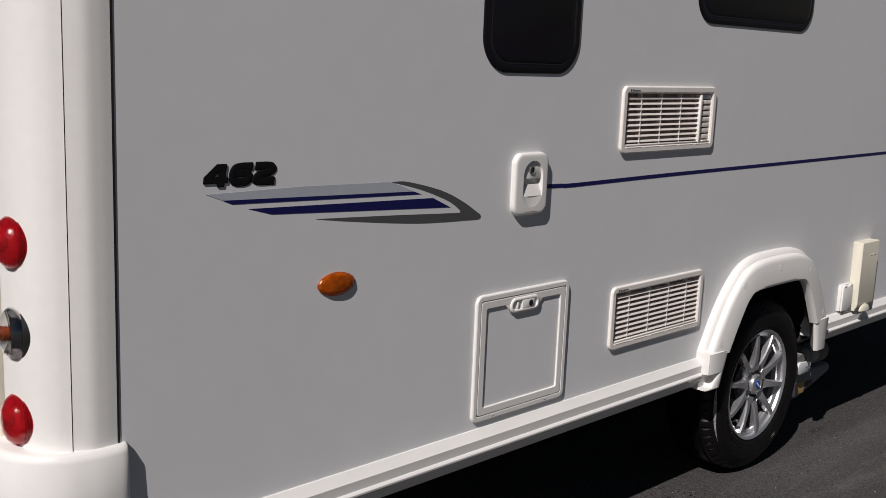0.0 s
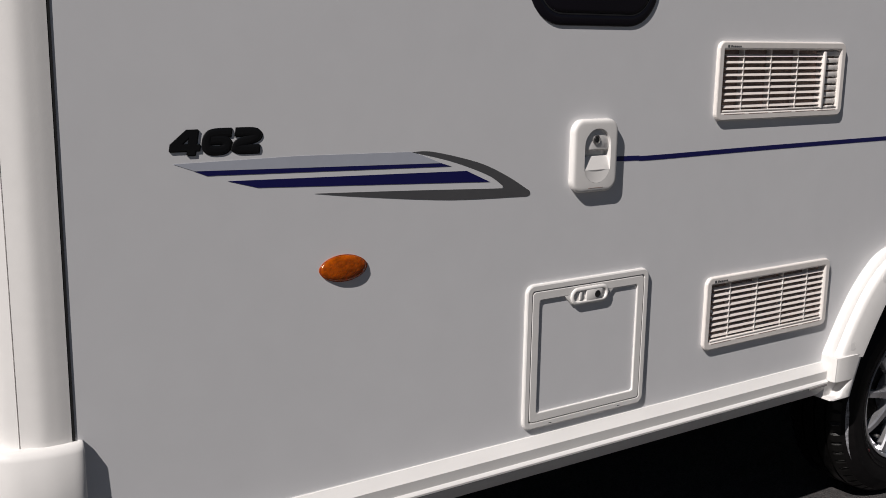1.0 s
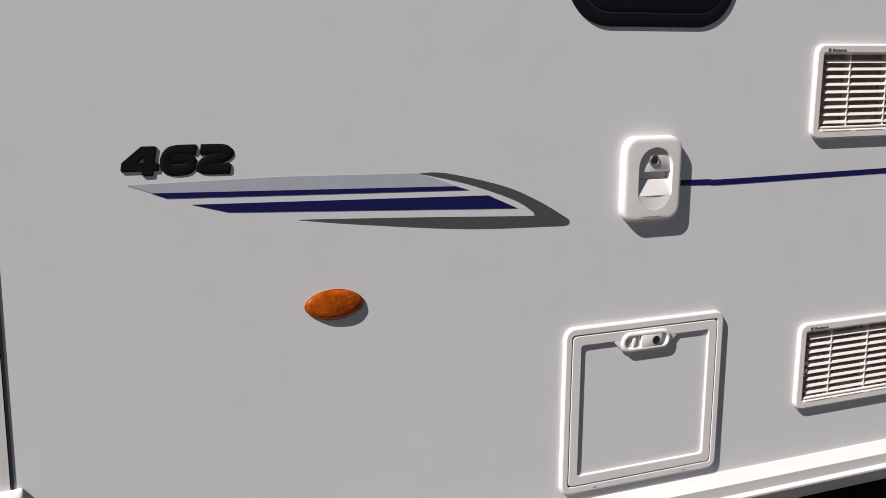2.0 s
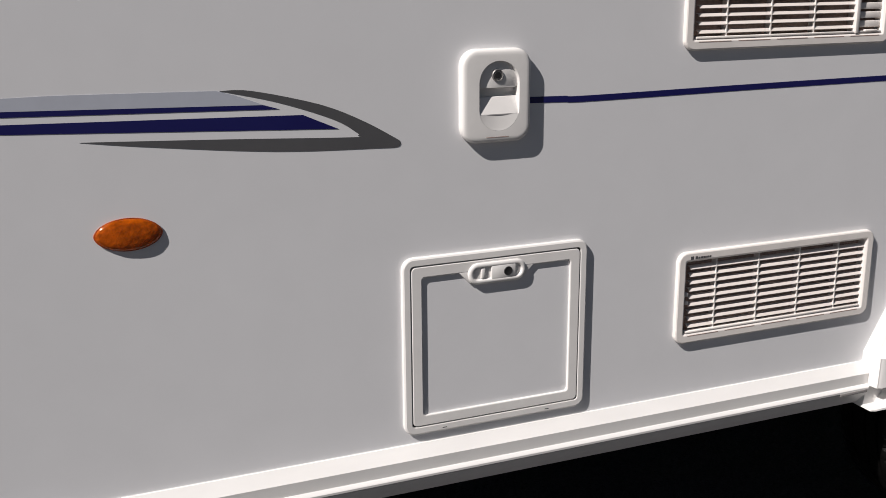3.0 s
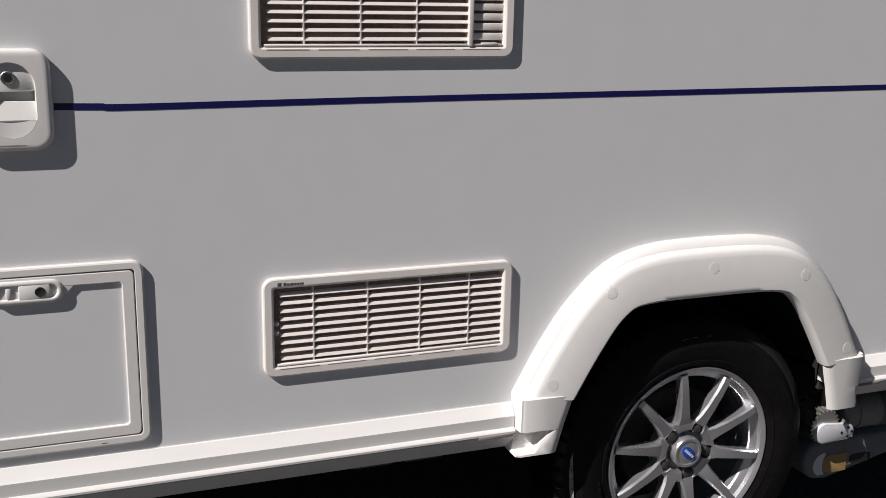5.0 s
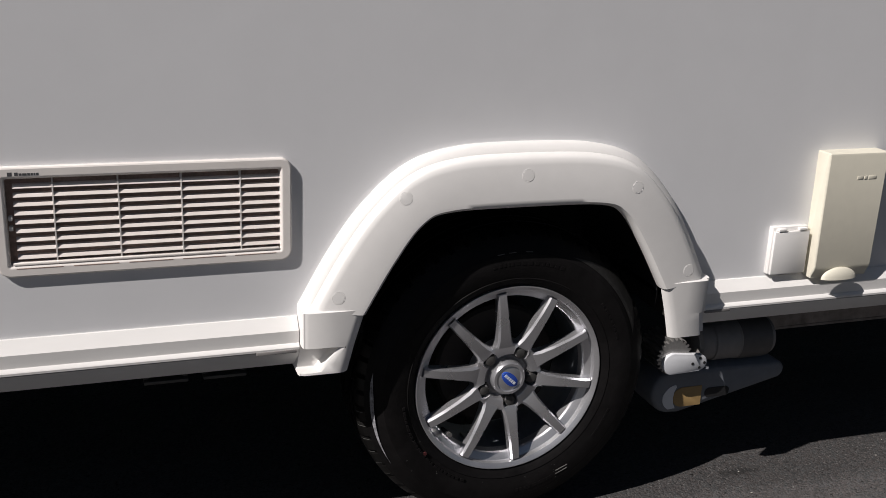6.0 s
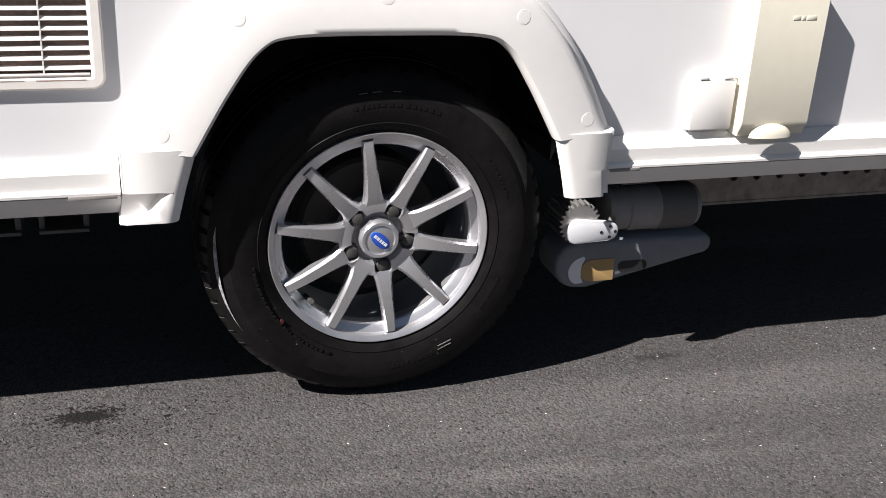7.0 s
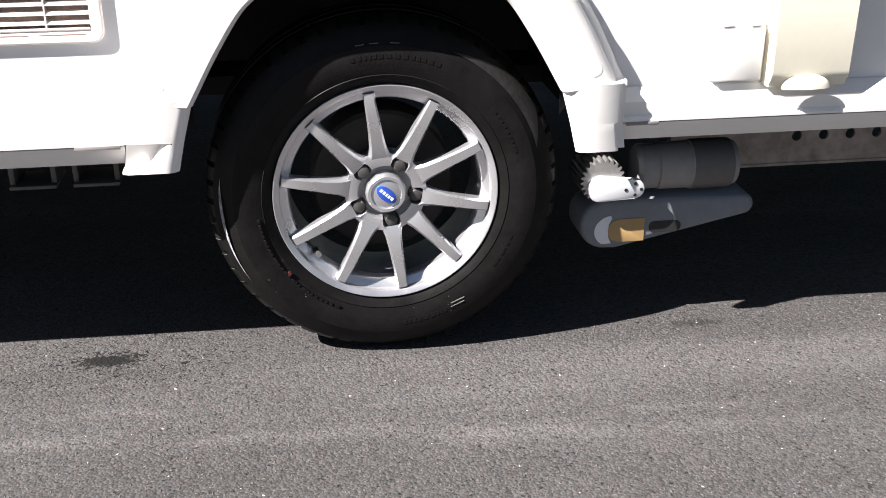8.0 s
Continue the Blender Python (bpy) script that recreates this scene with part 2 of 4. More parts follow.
def again(ob, parent, m):
    """Another piece on the same mesh, at the pose m."""
    o = new(ob.name.split(".")[0], ob.data)
    o.parent = parent
    o.matrix_basis = m
    return o


def bm_new():
    return bmesh.new()


def box(bm, x0, x1, y0, y1, z0, z1, bevel=0.0, seg=2):
    made = bmesh.ops.create_cube(bm, size=1.0)["verts"]
    for v in made:
        v.co = Vector(((x0 + x1) / 2 + v.co.x * (x1 - x0), (y0 + y1) / 2 + v.co.y * (y1 - y0), (z0 + z1) / 2 + v.co.z * (z1 - z0)))
    if bevel:
        es = {e for v in made for e in v.link_edges}
        bmesh.ops.bevel(bm, geom=list(es), offset=bevel, segments=seg, affect='EDGES', profile=0.5)
    return bm


def loft(bm, loops, closed=True, cap0=False, cap1=False):
    """Skins successive loops of equal length with quads."""
    rings = [[bm.verts.new(p) for p in lp] for lp in loops]
    n = len(rings[0])
    for a, b in zip(rings, rings[1:]):
        for i in range(n if closed else n - 1):
            j = (i + 1) % n
            bm.faces.new((a[i], a[j], b[j], b[i]))
    if cap0:
        bm.faces.new(rings[0])
    if cap1:
        bm.faces.new(rings[-1][::-1])
    return bm


def rrect(cx, cz, w, h, r, seg=6):
    """Outline of a rounded rectangle in x, z."""
    r = max(min(r, w / 2, h / 2), 1e-4)
    pts = []
    for sx, sz, a0 in ((1, 1, 0), (-1, 1, 90), (-1, -1, 180), (1, -1, 270)):
        for k in range(seg + 1):
            a = radians(a0 + 90 * k / seg)
            pts.append((cx + sx * (w / 2 - r) + r * math.cos(a), cz + sz * (h / 2 - r) + r * math.sin(a)))
    return pts


def rr_loft(bm, cx, cz, w, h, r, steps, cap0=False, cap1=False, seg=6, least=0.0):
    """Rounded rectangles (inset, y) one after the other, skinned; corners keep a radius of at least `least`."""
    return loft(bm, [[(x, y, z) for x, z in rrect(cx, cz, w - 2 * i, h - 2 * i, max(r - i, least), seg)] for i, y in steps], True, cap0, cap1)


def prism(bm, pts, y0, y1, bevel=0.0, seg=2):
    """A flat outline (x, z) from depth y0 (front) to y1 (back), with its front edges rounded."""
    a = [bm.verts.new((x, y0, z)) for x, z in pts]
    b = [bm.verts.new((x, y1, z)) for x, z in pts]
    f = bm.faces.new(a)
    bm.faces.new(b[::-1])
    n = len(pts)
    for i in range(n):
        bm.faces.new((a[i], b[i], b[(i + 1) % n], a[(i + 1) % n]))
    if bevel:
        bmesh.ops.bevel(bm, geom=list(f.edges), offset=bevel, segments=seg, affect='EDGES', profile=0.5)
    return bm


def revolve(bm, prof, seg=64, cx=0.0, cz=0.0, close=False, shape=None):
    """Turns a profile of (radius, y) about an axis along y."""
    loops = []
    for k in range(seg):
        a = 2 * math.pi * k / seg
        loops.append([(cx + (r if shape is None else shape(k, r, y)) * math.sin(a), y, cz + (r if shape is None else shape(k, r, y)) * math.cos(a)) for r, y in prof])
    loops.append(loops[0])
    return loft(bm, loops, closed=close)


def tube(bm, path, r, seg=10):
    """A round bar along a path of points."""
    loops = []
    for i, p in enumerate(path):
        d = (Vector(path[min(i + 1, len(path) - 1)]) - Vector(path[max(i - 1, 0)])).normalized()
        u = d.cross(Vector((0.13, 0.21, 0.97))).normalized()
        w = d.cross(u)
        loops.append([Vector(p) + (u * math.cos(2 * math.pi * k / seg) + w * math.sin(2 * math.pi * k / seg)) * r for k in range(seg)])
    return loft(bm, loops, True, True, True)


def curve_points(pts, n):
    """A smooth curve through points (Catmull-Rom), n steps a span."""
    out = []
    for i in range(len(pts) - 1):
        p0, p1, p2, p3 = (Vector(pts[max(i - 1, 0)]), Vector(pts[i]), Vector(pts[i + 1]), Vector(pts[min(i + 2, len(pts) - 1)]))
        for k in range(n):
            t = k / n
            out.append(0.5 * ((2 * p1) + (p2 - p0) * t + (2 * p0 - 5 * p1 + 4 * p2 - p3) * t * t + (3 * p1 - p0 - 3 * p2 + p3) * t ** 3))
    out.append(Vector(pts[-1]))
    return out


# ---- ground ----
def ground_z(x):
    """The road falls a little towards the front of the caravan."""
    return -0.009 - 0.016 * x


bm = bm_new()
vs = [bm.verts.new((x, y, 0)) for x, y in ((-400, -400), (400, -400), (400, 400), (-400, 400))]
for v in vs:
    v.co.z = ground_z(v.co.x)
bm.faces.new(vs)
tagged(part("road", bm, M_ASPHALT, smooth=0), "worn grey asphalt with an oily stain", "road", kind="structure")

# ---- caravan ----
caravan = new("caravan")
tagged(caravan, "white touring caravan with navy stripes parked on asphalt", "caravan")
X0, X1, Y1, ZTOP = -2.295, 2.60, 2.20, 2.45
AX = -0.008                                            # middle of the wheel arch
ARCH_OUT = [(0, .750), (.12, .745), (.212, .718), (.288, .652), (.345, .573), (.398, .478)]
ARCH_IN = [(0, .640), (.14, .637), (.190, .618), (.236, .556), (.288, .466)]


def arch_curve(half, n, fuller=0.0):
    right = curve_points([(x, z) for x, z in half], n)
    return [Vector((AX - p.x, p.y)) for p in right[:0:-1]] + [Vector((AX + p.x + fuller * math.sin(math.pi * min(p.x / .40, 1)), p.y)) for p in right]


# side wall with its openings
W1 = (-1.246, 1.6725, 0.344, 0.752, 0.082)
W2 = (-0.2205, 1.7635, 0.681, 0.635, 0.080)
UV = (-0.6575, 1.1830, 0.452, 0.175, 0.019)
LV = (-0.6445, 0.6480, 0.455, 0.175, 0.019)
bm = bm_new()
outline = [(X0, .40), (X0, ZTOP), (X1, ZTOP), (X1, .40)] + [(AX + x, z) for x, z in ((.345, .40), (.345, .50), (.28, .60), (.19, .68), (-.19, .68), (-.28, .60), (-.345, .50), (-.345, .40))]
loops = [outline] + [rrect(cx, cz, w - .05, h - .05, r) for cx, cz, w, h, r in (W1, W2)] + [rrect(cx, cz, w - .030, h - .030, .004) for cx, cz, w, h, r in (UV, LV)] + [rrect(-1.2345, 1.038, .080, .116, .036)]
for lp in loops:
    vs = [bm.verts.new((x, 0, z)) for x, z in lp]
    for i in range(len(vs)):
        bm.edges.new((vs[i], vs[(i + 1) % len(vs)]))
bmesh.ops.triangle_fill(bm, edges=bm.edges[:], use_beauty=True, use_dissolve=False)
ext = bmesh.ops.extrude_face_region(bm, geom=bm.faces[:])
for g in ext["geom"]:
    if isinstance(g, bmesh.types.BMVert):
        g.co.y = 0.032
part("side_wall", bm, M_WALL, caravan, "smooth grey-white painted aluminium side", smooth=0)

for nm, dims, mat in (("far_wall", (X0, X1, Y1 - .03, Y1, .40, ZTOP), M_WALL), ("rear_wall", (X0 - .10, X0 - .07, .16, Y1, .40, ZTOP), M_GRP),
                      ("front_wall", (X1, X1 + .03, .0, Y1, .40, ZTOP), M_GRP), ("roof", (X0 - .10, X1 + .03, 0, Y1, ZTOP, ZTOP + .06), M_GRP)):
    part(nm, box(bm_new(), *dims, bevel=0.008), mat, caravan)
bm = bm_new()
box(bm, X0, -0.36, .034, Y1 - .032, .375, .41)
box(bm, 0.345, X1, .034, Y1 - .032, .375, .41)
box(bm, -0.36, 0.345, .36, Y1 - .36, .375, .41)
part("floor_panel", bm, M_UNDER, caravan, "dark underfloor boarding")

# rear corner moulding, two pieces with a seam between
CORNER = [(-2.300, -.002), (-2.322, -.003), (-2.346, -.001), (-2.374, .010)]
CORNER2 = [(-2.3755, .0115), (-2.397, .026), (-2.417, .050), (-2.429, .085), (-2.433, .125), (-2.430, .150), (-2.405, .162)]


def upright_sheet(path, z0, z1, thick):
    p = curve_points(path, 6)
    bm = bm_new()
    outer, inner = [], []
    for i, q in enumerate(p):
        d = (p[min(i + 1, len(p) - 1)] - p[max(i - 1, 0)]).normalized()
        n = Vector((d.y, -d.x))
        outer.append(q)
        inner.append(q + n * thick)
    ring = outer + inner[::-1]
    loft(bm, [[(q.x, q.y, z) for q in ring] for z in (z0, z1)], True, True, True)
    return bm


part("corner_trim", upright_sheet(CORNER, .60, ZTOP, .012), M_GRP, caravan, "white side strip of the rear corner moulding")
part("corner_trim", upright_sheet(CORNER2, .60, ZTOP, .014), M_GRP, caravan, "white rounded rear corner moulding")
bm = box(bm_new(), -2.2988, -2.2952, -.0015, .02, .60, ZTOP)
part("corner_seal", bm, M_SEAL, caravan, "black rubber joint strip")
part("rear_lip", box(bm_new(), -2.437, -2.41, .158, .172, .60, ZTOP, .003), M_CREAM, caravan)

# rear bumper wrapped round the corner
BUMP = [(-2.284, -.005), (-2.286, -.014), (-2.305, -.019), (-2.35, -.018), (-2.405, -.002), (-2.452, .045), (-2.478, .12), (-2.49, .30), (-2.495, .8), (-2.495, 2.1)]
bp = curve_points(BUMP, 4)
bm = bm_new()
rings = []
for z, k in ((.646, .35), (.643, .75), (.632, 1.0), (.56, 1.08), (.45, 1.15), (.37, 1.1), (.36, .7)):
    rings.append([(-2.28 + (q.x + 2.28) * (1 + (k - 1) * .12) , .01 + (q.y - .01) * k if q.y < .01 else q.y, z) for q in bp])
loft(bm, rings, closed=False)
top = [(x + .10 if y > .0 else x + .02, max(y, .0) + .02, .640) for x, y, z in rings[0]]
loft(bm, [rings[0], top], closed=False)
end = [bm.verts.new(r[0]) for r in rings] + [bm.verts.new((-2.284, .02, .36)), bm.verts.new((-2.284, .02, .646))]
bm.faces.new(end)
part("bumper", bm, M_GRP, caravan, "white moulded rear bumper wrapped round the corner", smooth=50)
part("bumper_recess", revolve(bm_new(), [(0, 0), (.03, 0), (.036, -.004), (.04, .002)], 24), M_BLACK, caravan).matrix_basis = pose(-2.50, .30, .545, 0, 0, -90)


# round rear lamps on the corner
def lamp(name, z, mat, label):
    prof = [(.0, -.040), (.018, -.038), (.032, -.031), (.041, -.019), (.044, -.006), (.044, .008)]
    ob = part(name, revolve(bm_new(), prof, 40), mat, caravan, label, smooth=60)
    m = pose(-2.4195, .105, z, 0, 0, -103) @ Matrix.Diagonal((1, .88, 1.05, 1))
    ob.matrix_basis = m
    clear = mat is M_CLEAR
    bowl = [(.0, -.012), (.016, -.014), (.028, -.017), (.0355, -.0215), (.0375, -.016), (.0375, .010)] if clear else [(.0, -.001), (.038, -.001), (.042, -.004), (.0430, -.002), (.0430, .012)]
    part("lamp_base", revolve(bm_new(), bowl, 40), M_CHROME if clear else mat, ob, "chrome reflector bowl" if clear else "")
    part("bulb", revolve(bm_new(), [(0, -.030), (.008, -.028), (.011, -.022), (.009, -.016), (.011, -.008)], 20), M_AMBERBACK if clear else M_STEEL, ob, "amber bulb" if clear else "")
    part("lamp_gasket", revolve(bm_new(), [(.0432, .001), (.0445, -.003), (.0458, -.002), (.0458, .012)], 40), M_SEAL if clear else mat, ob)


lamp("tail_lamp", .997, M_RED, "round red rear lamp with a domed lens")
lamp("turn_lamp", .842, M_CLEAR, "round clear indicator lamp with an amber bulb")
lamp("tail_lamp", .689, M_RED, "round red rear lamp with a domed lens")
handle = part("grab_handle", tube(bm_new(), curve_points([(-2.39, .24, .93), (-2.45, .25, .93), (-2.455, .32, .93), (-2.455, .52, .93), (-2.45, .59, .93), (-2.39, .60, .93)], 4), .014, 12), M_GREYCASE, caravan, "grey grab handle on the rear panel")


# skirt along the bottom of the side
SKIRT = [(.004, .4575), (-.004, .4570), (-.0195, .4385), (-.0210, .437), (-.0200, .4145), (-.0255, .4112), (-.0270, .4088), (-.0267, .4048),
         (-.0200, .4042), (-.0200, .4026), (-.0240, .4020), (-.0212, .3974), (-.0164, .3888), (-.0114, .3816), (-.0068, .3754), (-.0032, .3706), (.0000, .3672), (.004, .3667)]


def skirt(x0, x1):
    bm = bm_new()
    loft(bm, [[(x, y, z) for y, z in SKIRT] for x in (x0, x1)], True, True, True)
    s = part("side_skirt", bm, M_TRIM, caravan, "white grooved skirt rail along the side", smooth=30)
    return s


sk1, sk2 = skirt(-2.283, AX - .400), skirt(AX + .398, X1)
part("joint_clip", box(bm_new(), -.482, -.413, -.0278, -.012, .3990, .4052, .001), M_MOTOR, sk1)
part("joint_clip", box(bm_new(), .396, .452, -.0278, -.012, .3990, .4052, .001), M_MOTOR, sk2)
# black strips laid in the skirt groove to paint its shade
part("groove_seal", box(bm_new(), -2.28, -.415, -.0206, -.0165, .4028, .4040), M_SEAL, sk1)
part("groove_seal", box(bm_new(), .40, X1, -.0206, -.0165, .4028, .4040), M_SEAL, sk2)

# wheel arch
no, ni = arch_curve(ARCH_OUT, 8, .011), arch_curve(ARCH_IN, 10)
ARCH_PROF = [(0, .003), (.0, -.009), (.022, -.0150), (.060, -.0190), (.112, -.0240), (.130, -.0246), (.140, -.0250), (.152, -.0330), (.175, -.0395), (.215, -.0435), (.30, -.0460), (.6, -.0492), (.86, -.0520), (.93, -.0518), (.975, -.0475), (1.0, -.039), (.992, -.030), (.985, -.024)]
bm = bm_new()
loft(bm, [[(a.x + (b.x - a.x) * u, y, a.y + (b.y - a.y) * u) for u, y in ARCH_PROF] for a, b in zip(no, ni)], closed=False)
arch = part("wheel_arch", bm, M_GRP, caravan, "white moulded wheel arch trim", smooth=40)
arch_tree = BVHTree.FromPolygons([v.co for v in arch.data.vertices], [list(f.vertices) for f in arch.data.polygons])


def arch_face(x, z):
    """Depth of the arch's face at x, z."""
    at, facing, k, d = arch_tree.ray_cast(Vector((x, -1, z)), Vector((0, 1, 0)))
    return at.y if at else -.046


for x, z in ((-.232, .668), (-.012, .699), (.206, .668), (.333, .500), (-.346, .500)):
    bm = bm_new()          # a flush disc with a fine groove round it, lying on the curved face
    loft(bm, [[(x + r * math.cos(t), arch_face(x + r * math.cos(t), z + r * math.sin(t)) + dy, z + r * math.sin(t)) for t in np.linspace(0, 2 * math.pi, 33)[:-1]]
              for r, dy in ((.0124, .0003), (.0114, -.0003), (.0107, -.0003), (.0103, .0002), (.0099, -.0003), (.005, -.0004))], True, False, True)
    part("screw_cap", bm, M_GRP, arch, smooth=35)


def arch_end(side):
    rings = []
    for z, pocket in ((.478, 0), (.4765, 0), (.473, 0), (.45, 0), (.43, 0), (.4115, 0), (.4100, 1), (.395, 1), (.380, 1), (.3665, 1), (.3655, 0), (.362, 0)):
        xi = float(np.interp(z, (.362, .415, .466, .478), (.318, .305, .290, .287)))
        xo = float(np.interp(z, (.362, .41, .478), (.405, .398, .399)))
        top = .003 if z > .477 else 0.0
        if side < 0:
            xq, yo = (float(np.interp(z, (.3665, .410), (.372, .336))), -.018) if pocket else (xo - .004, -.0465)
        else:
            xq, yo = (xo - .016, -.030) if z < .4105 else (xo - .010, -.036)
        sec = [(xo, .02), (xo, yo + .006), (xo - .0015, yo), (xq, yo), (xq - .001, min(yo, -.0470)), (xq - .006, -.0500), (.345 if xq > .36 else xq - .012, -.0510), (xi + .020, -.0512), (xi + .010, -.0498), (xi + .003, -.045), (xi, -.039), (xi + .014, -.028)]
        lean = 1 - .10 * (.478 - z) / .116
        rings.append([(AX + side * x, y * lean + top if y < 0 else y, z) for x, y in sec])
    bm = loft(bm_new(), rings, True, True, False)
    return part("arch_end", bm, M_GRP, caravan, "white end piece below the wheel arch", smooth=30)


arch_end(-1), arch_end(1)
# black liner of the wheel housing
bm = bm_new()
lin = [Vector((AX - .288, .42))] + ni + [Vector((AX + .288, .42))]
loft(bm, [[(AX + (q.x - AX) * k, y, q.y + dz) for q in lin] for y, k, dz in ((-.026, 1.004, .002), (.012, 1.10, .016), (.05, 1.12, .02), (.36, 1.12, .02))], closed=False)
bm.faces.new([bm.verts.new((AX + (q.x - AX) * 1.12, .36, q.y + .02)) for q in lin])
part("wheel_housing", bm, M_LINER, caravan, "black wheel housing liner")

# ---- wheel ----
HZ = 0.290
wheel_prof = [(.1745, .012), (.1800, .006), (.1862, .0035), (.1882, .0065), (.1875, .012), (.178, .018), (.170, .030), (.166, .06), (.165, .14), (.178, .168), (.186, .172)]
wheel = part("wheel", revolve(bm_new(), wheel_prof, 96), M_ALLOYIN, caravan, "ten-spoke silver alloy wheel with a black tyre", smooth=40)
wheel.matrix_basis = pose(0, 0, HZ)
part("rim_lip", revolve(bm_new(), [(.1600, .036), (.1612, .0215), (.1632, .0175), (.1660, .0152), (.1735, .0118), (.1756, .0105), (.1767, .0064), (.1779, .0022), (.1795, .0009), (.1840, -.0018), (.1862, -.0031), (.1875, -.0030), (.1882, -.0010), (.1878, .004)], 96), M_ALLOY, wheel, "bright silver rim edge", smooth=20)
NSEG = 336


def tyre_shape(k, r, y):
    if r > .2875 and (y < .034 or y > .15) and k % 6 == 0:
        return r - .006
    return r


TYRE = [(0.1860, .010), (0.1900, .000), (0.1960, -.0045), (0.2050, -.0085), (0.2060, -.0075), (0.2220, -.0115), (0.2400, -.0120), (0.2524, -.0095), (0.2541, -.0080), (0.2690, -.002),
        (0.2832, .0085), (0.2897, .016), (0.2950, .024), (0.2965, .034), (0.2970, .046), (0.2891, .0465), (0.2891, .0525), (0.2977, .053), (0.2980, .080), (0.2897, .0805), (0.2897, .087), (0.2980, .0875),
        (0.2977, .118), (0.2891, .1185), (0.2891, .125), (0.2970, .1255), (0.2955, .150), (0.2897, .166), (0.2713, .182), (0.2400, .192), (0.2000, .184), (0.1860, .172)]
tyre = part("tyre", revolve(bm_new(), TYRE, NSEG, shape=tyre_shape), M_TYRE, wheel, "black rubber tyre with moulded lettering", smooth=30)
tyre.data.materials.append(M_TREAD)
for f in tyre.data.polygons:
    if math.hypot(f.center.x, f.center.z) > .2815:
        f.material_index = 1
for v in tyre.data.vertices:
    v.co.z = max(v.co.z, ground_z(v.co.x) - HZ + .0005)


# spokes: tapered blades with a ridge
def spoke_mesh():
    bm = bm_new()
    rings = []
    for r, w, y, t in ((.0615, .0200, .0105, .022), (.068, .0168, .0085, .022), (.079, .0140, .0058, .022), (.105, .0118, .0020, .020), (.140, .0102, -.0006, .022), (.165, .0094, -.0002, .022), (.1745, .0096, .0012, .020)):
        rings.append([(-w, y + t, r), (-w, y + .0050, r), (-w * .74, y + .0002, r), (w * .70, y, r), (w, y + .0050, r), (w, y + t, r)])
    loft(bm, rings, True, True, True)
    return bm


first = part("spoke", spoke_mesh(), M_ALLOY, wheel, "silver tapered spoke", smooth=14)
first.matrix_basis = pose(0, 0, 0, 0, -8, 0)
for k in range(1, 10):
    again(first, wheel, pose(0, 0, 0, 0, -8 + 36 * k, 0))
# hub with pockets for the bolts
def recess(a):
    """Edge of the recess round the centre cap, with a bay for each bolt."""
    d = (a - radians(27) + radians(36)) % radians(72) - radians(36)
    r = .0465
    if abs(math.sin(d)) < .0150 / .0515:
        r = max(r, .0515 * math.cos(d) + math.sqrt(.0150 ** 2 - (.0515 * math.sin(d)) ** 2))
    return r


bm = bm_new()
turns = np.linspace(0, 2 * math.pi, 181)[:-1]
loft(bm, [[(r * math.sin(a), y, r * math.cos(a)) for r, a in ((fix or recess(a) + off, a) for a in turns)]
          for fix, off, y in ((.067, 0, .05), (.067, 0, .020), (.0685, 0, .0118), (0, .0030, .0090), (0, .0012, .0098), (0, -.0005, .0130), (0, -.0025, .0285))])
part("hub", bm, M_ALLOY, wheel, "silver hub face with five bolt bays", smooth=35)
part("hub_recess", revolve(bm_new(), [(.030, .0270), (.052, .0270), (.066, .0255), (.066, .032)], 60), M_RECESS, wheel, "dull grey recess round the cap")
part("centre_cap", revolve(bm_new(), [(0, .0010), (.018, .0015), (.0245, .0035), (.0258, .0025), (.0262, .0010), (.0308, .0010), (.0325, .0030), (.0345, .0080), (.0345, .028)], 48), M_ALLOY, wheel, "silver centre cap", smooth=35)
bm = bm_new()
prism(bm, [(.0200 * math.cos(a), .0108 * math.sin(a)) for a in np.linspace(0, 2 * math.pi, 33)[:-1]], -.0010, .0030, .001)
badge = part("cap_badge", bm, M_BLUE, wheel, "blue oval badge with pale bars")
badge.matrix_basis = pose(0, 0, 0, 0, 42, 0)
for k, (a, b) in enumerate(((-.014, -.009), (-.0075, -.003), (-.0015, .002), (.0035, .0075), (.009, .014))):
    q = part("cap_badge_bar", box(bm_new(), a, b, -.0016, -.0005, -.0028, .0028), M_PALE, wheel)
    q.matrix_basis = pose(0, 0, 0, 0, 42, 0)
bolt = None
for k in range(5):
    m = pose(0, 0, 0, 0, 27 + 72 * k, 0) @ pose(0, 0, .0515)
    if bolt is None:
        bolt = part("wheel_bolt", revolve(bm_new(), [(0, .0095), (.0060, .0098), (.0092, .0108), (.0110, .0128), (.0118, .0160), (.0120, .0235), (.0134, .0250), (.0136, .0275)], 24, shape=lambda k, r, y: r * (.95 if k % 4 == 0 and r > .009 else 1.0)), M_BOLTCAP, wheel, "dark capped wheel bolt", smooth=30)
        bolt.matrix_basis = m
    else:
        again(bolt, wheel, m)
part("brake_drum", revolve(bm_new(), [(0, .062), (.06, .062), (.066, .070), (.118, .072), (.124, .078), (.124, .15), (0, .15)], 48), M_DRUM, wheel, "dark brake drum behind the spokes", smooth=35)
part("valve", tube(bm_new(), [(-.121, .030, -.103), (-.119, .012, -.101), (-.118, .002, -.100)], .0042, 8), M_BLACK, wheel)
part("valve_cap", tube(bm_new(), [(-.118, .002, -.100), (-.1176, -.003, -.0995), (-.1175, -.005, -.0993)], .0050, 8), M_STEEL, wheel)
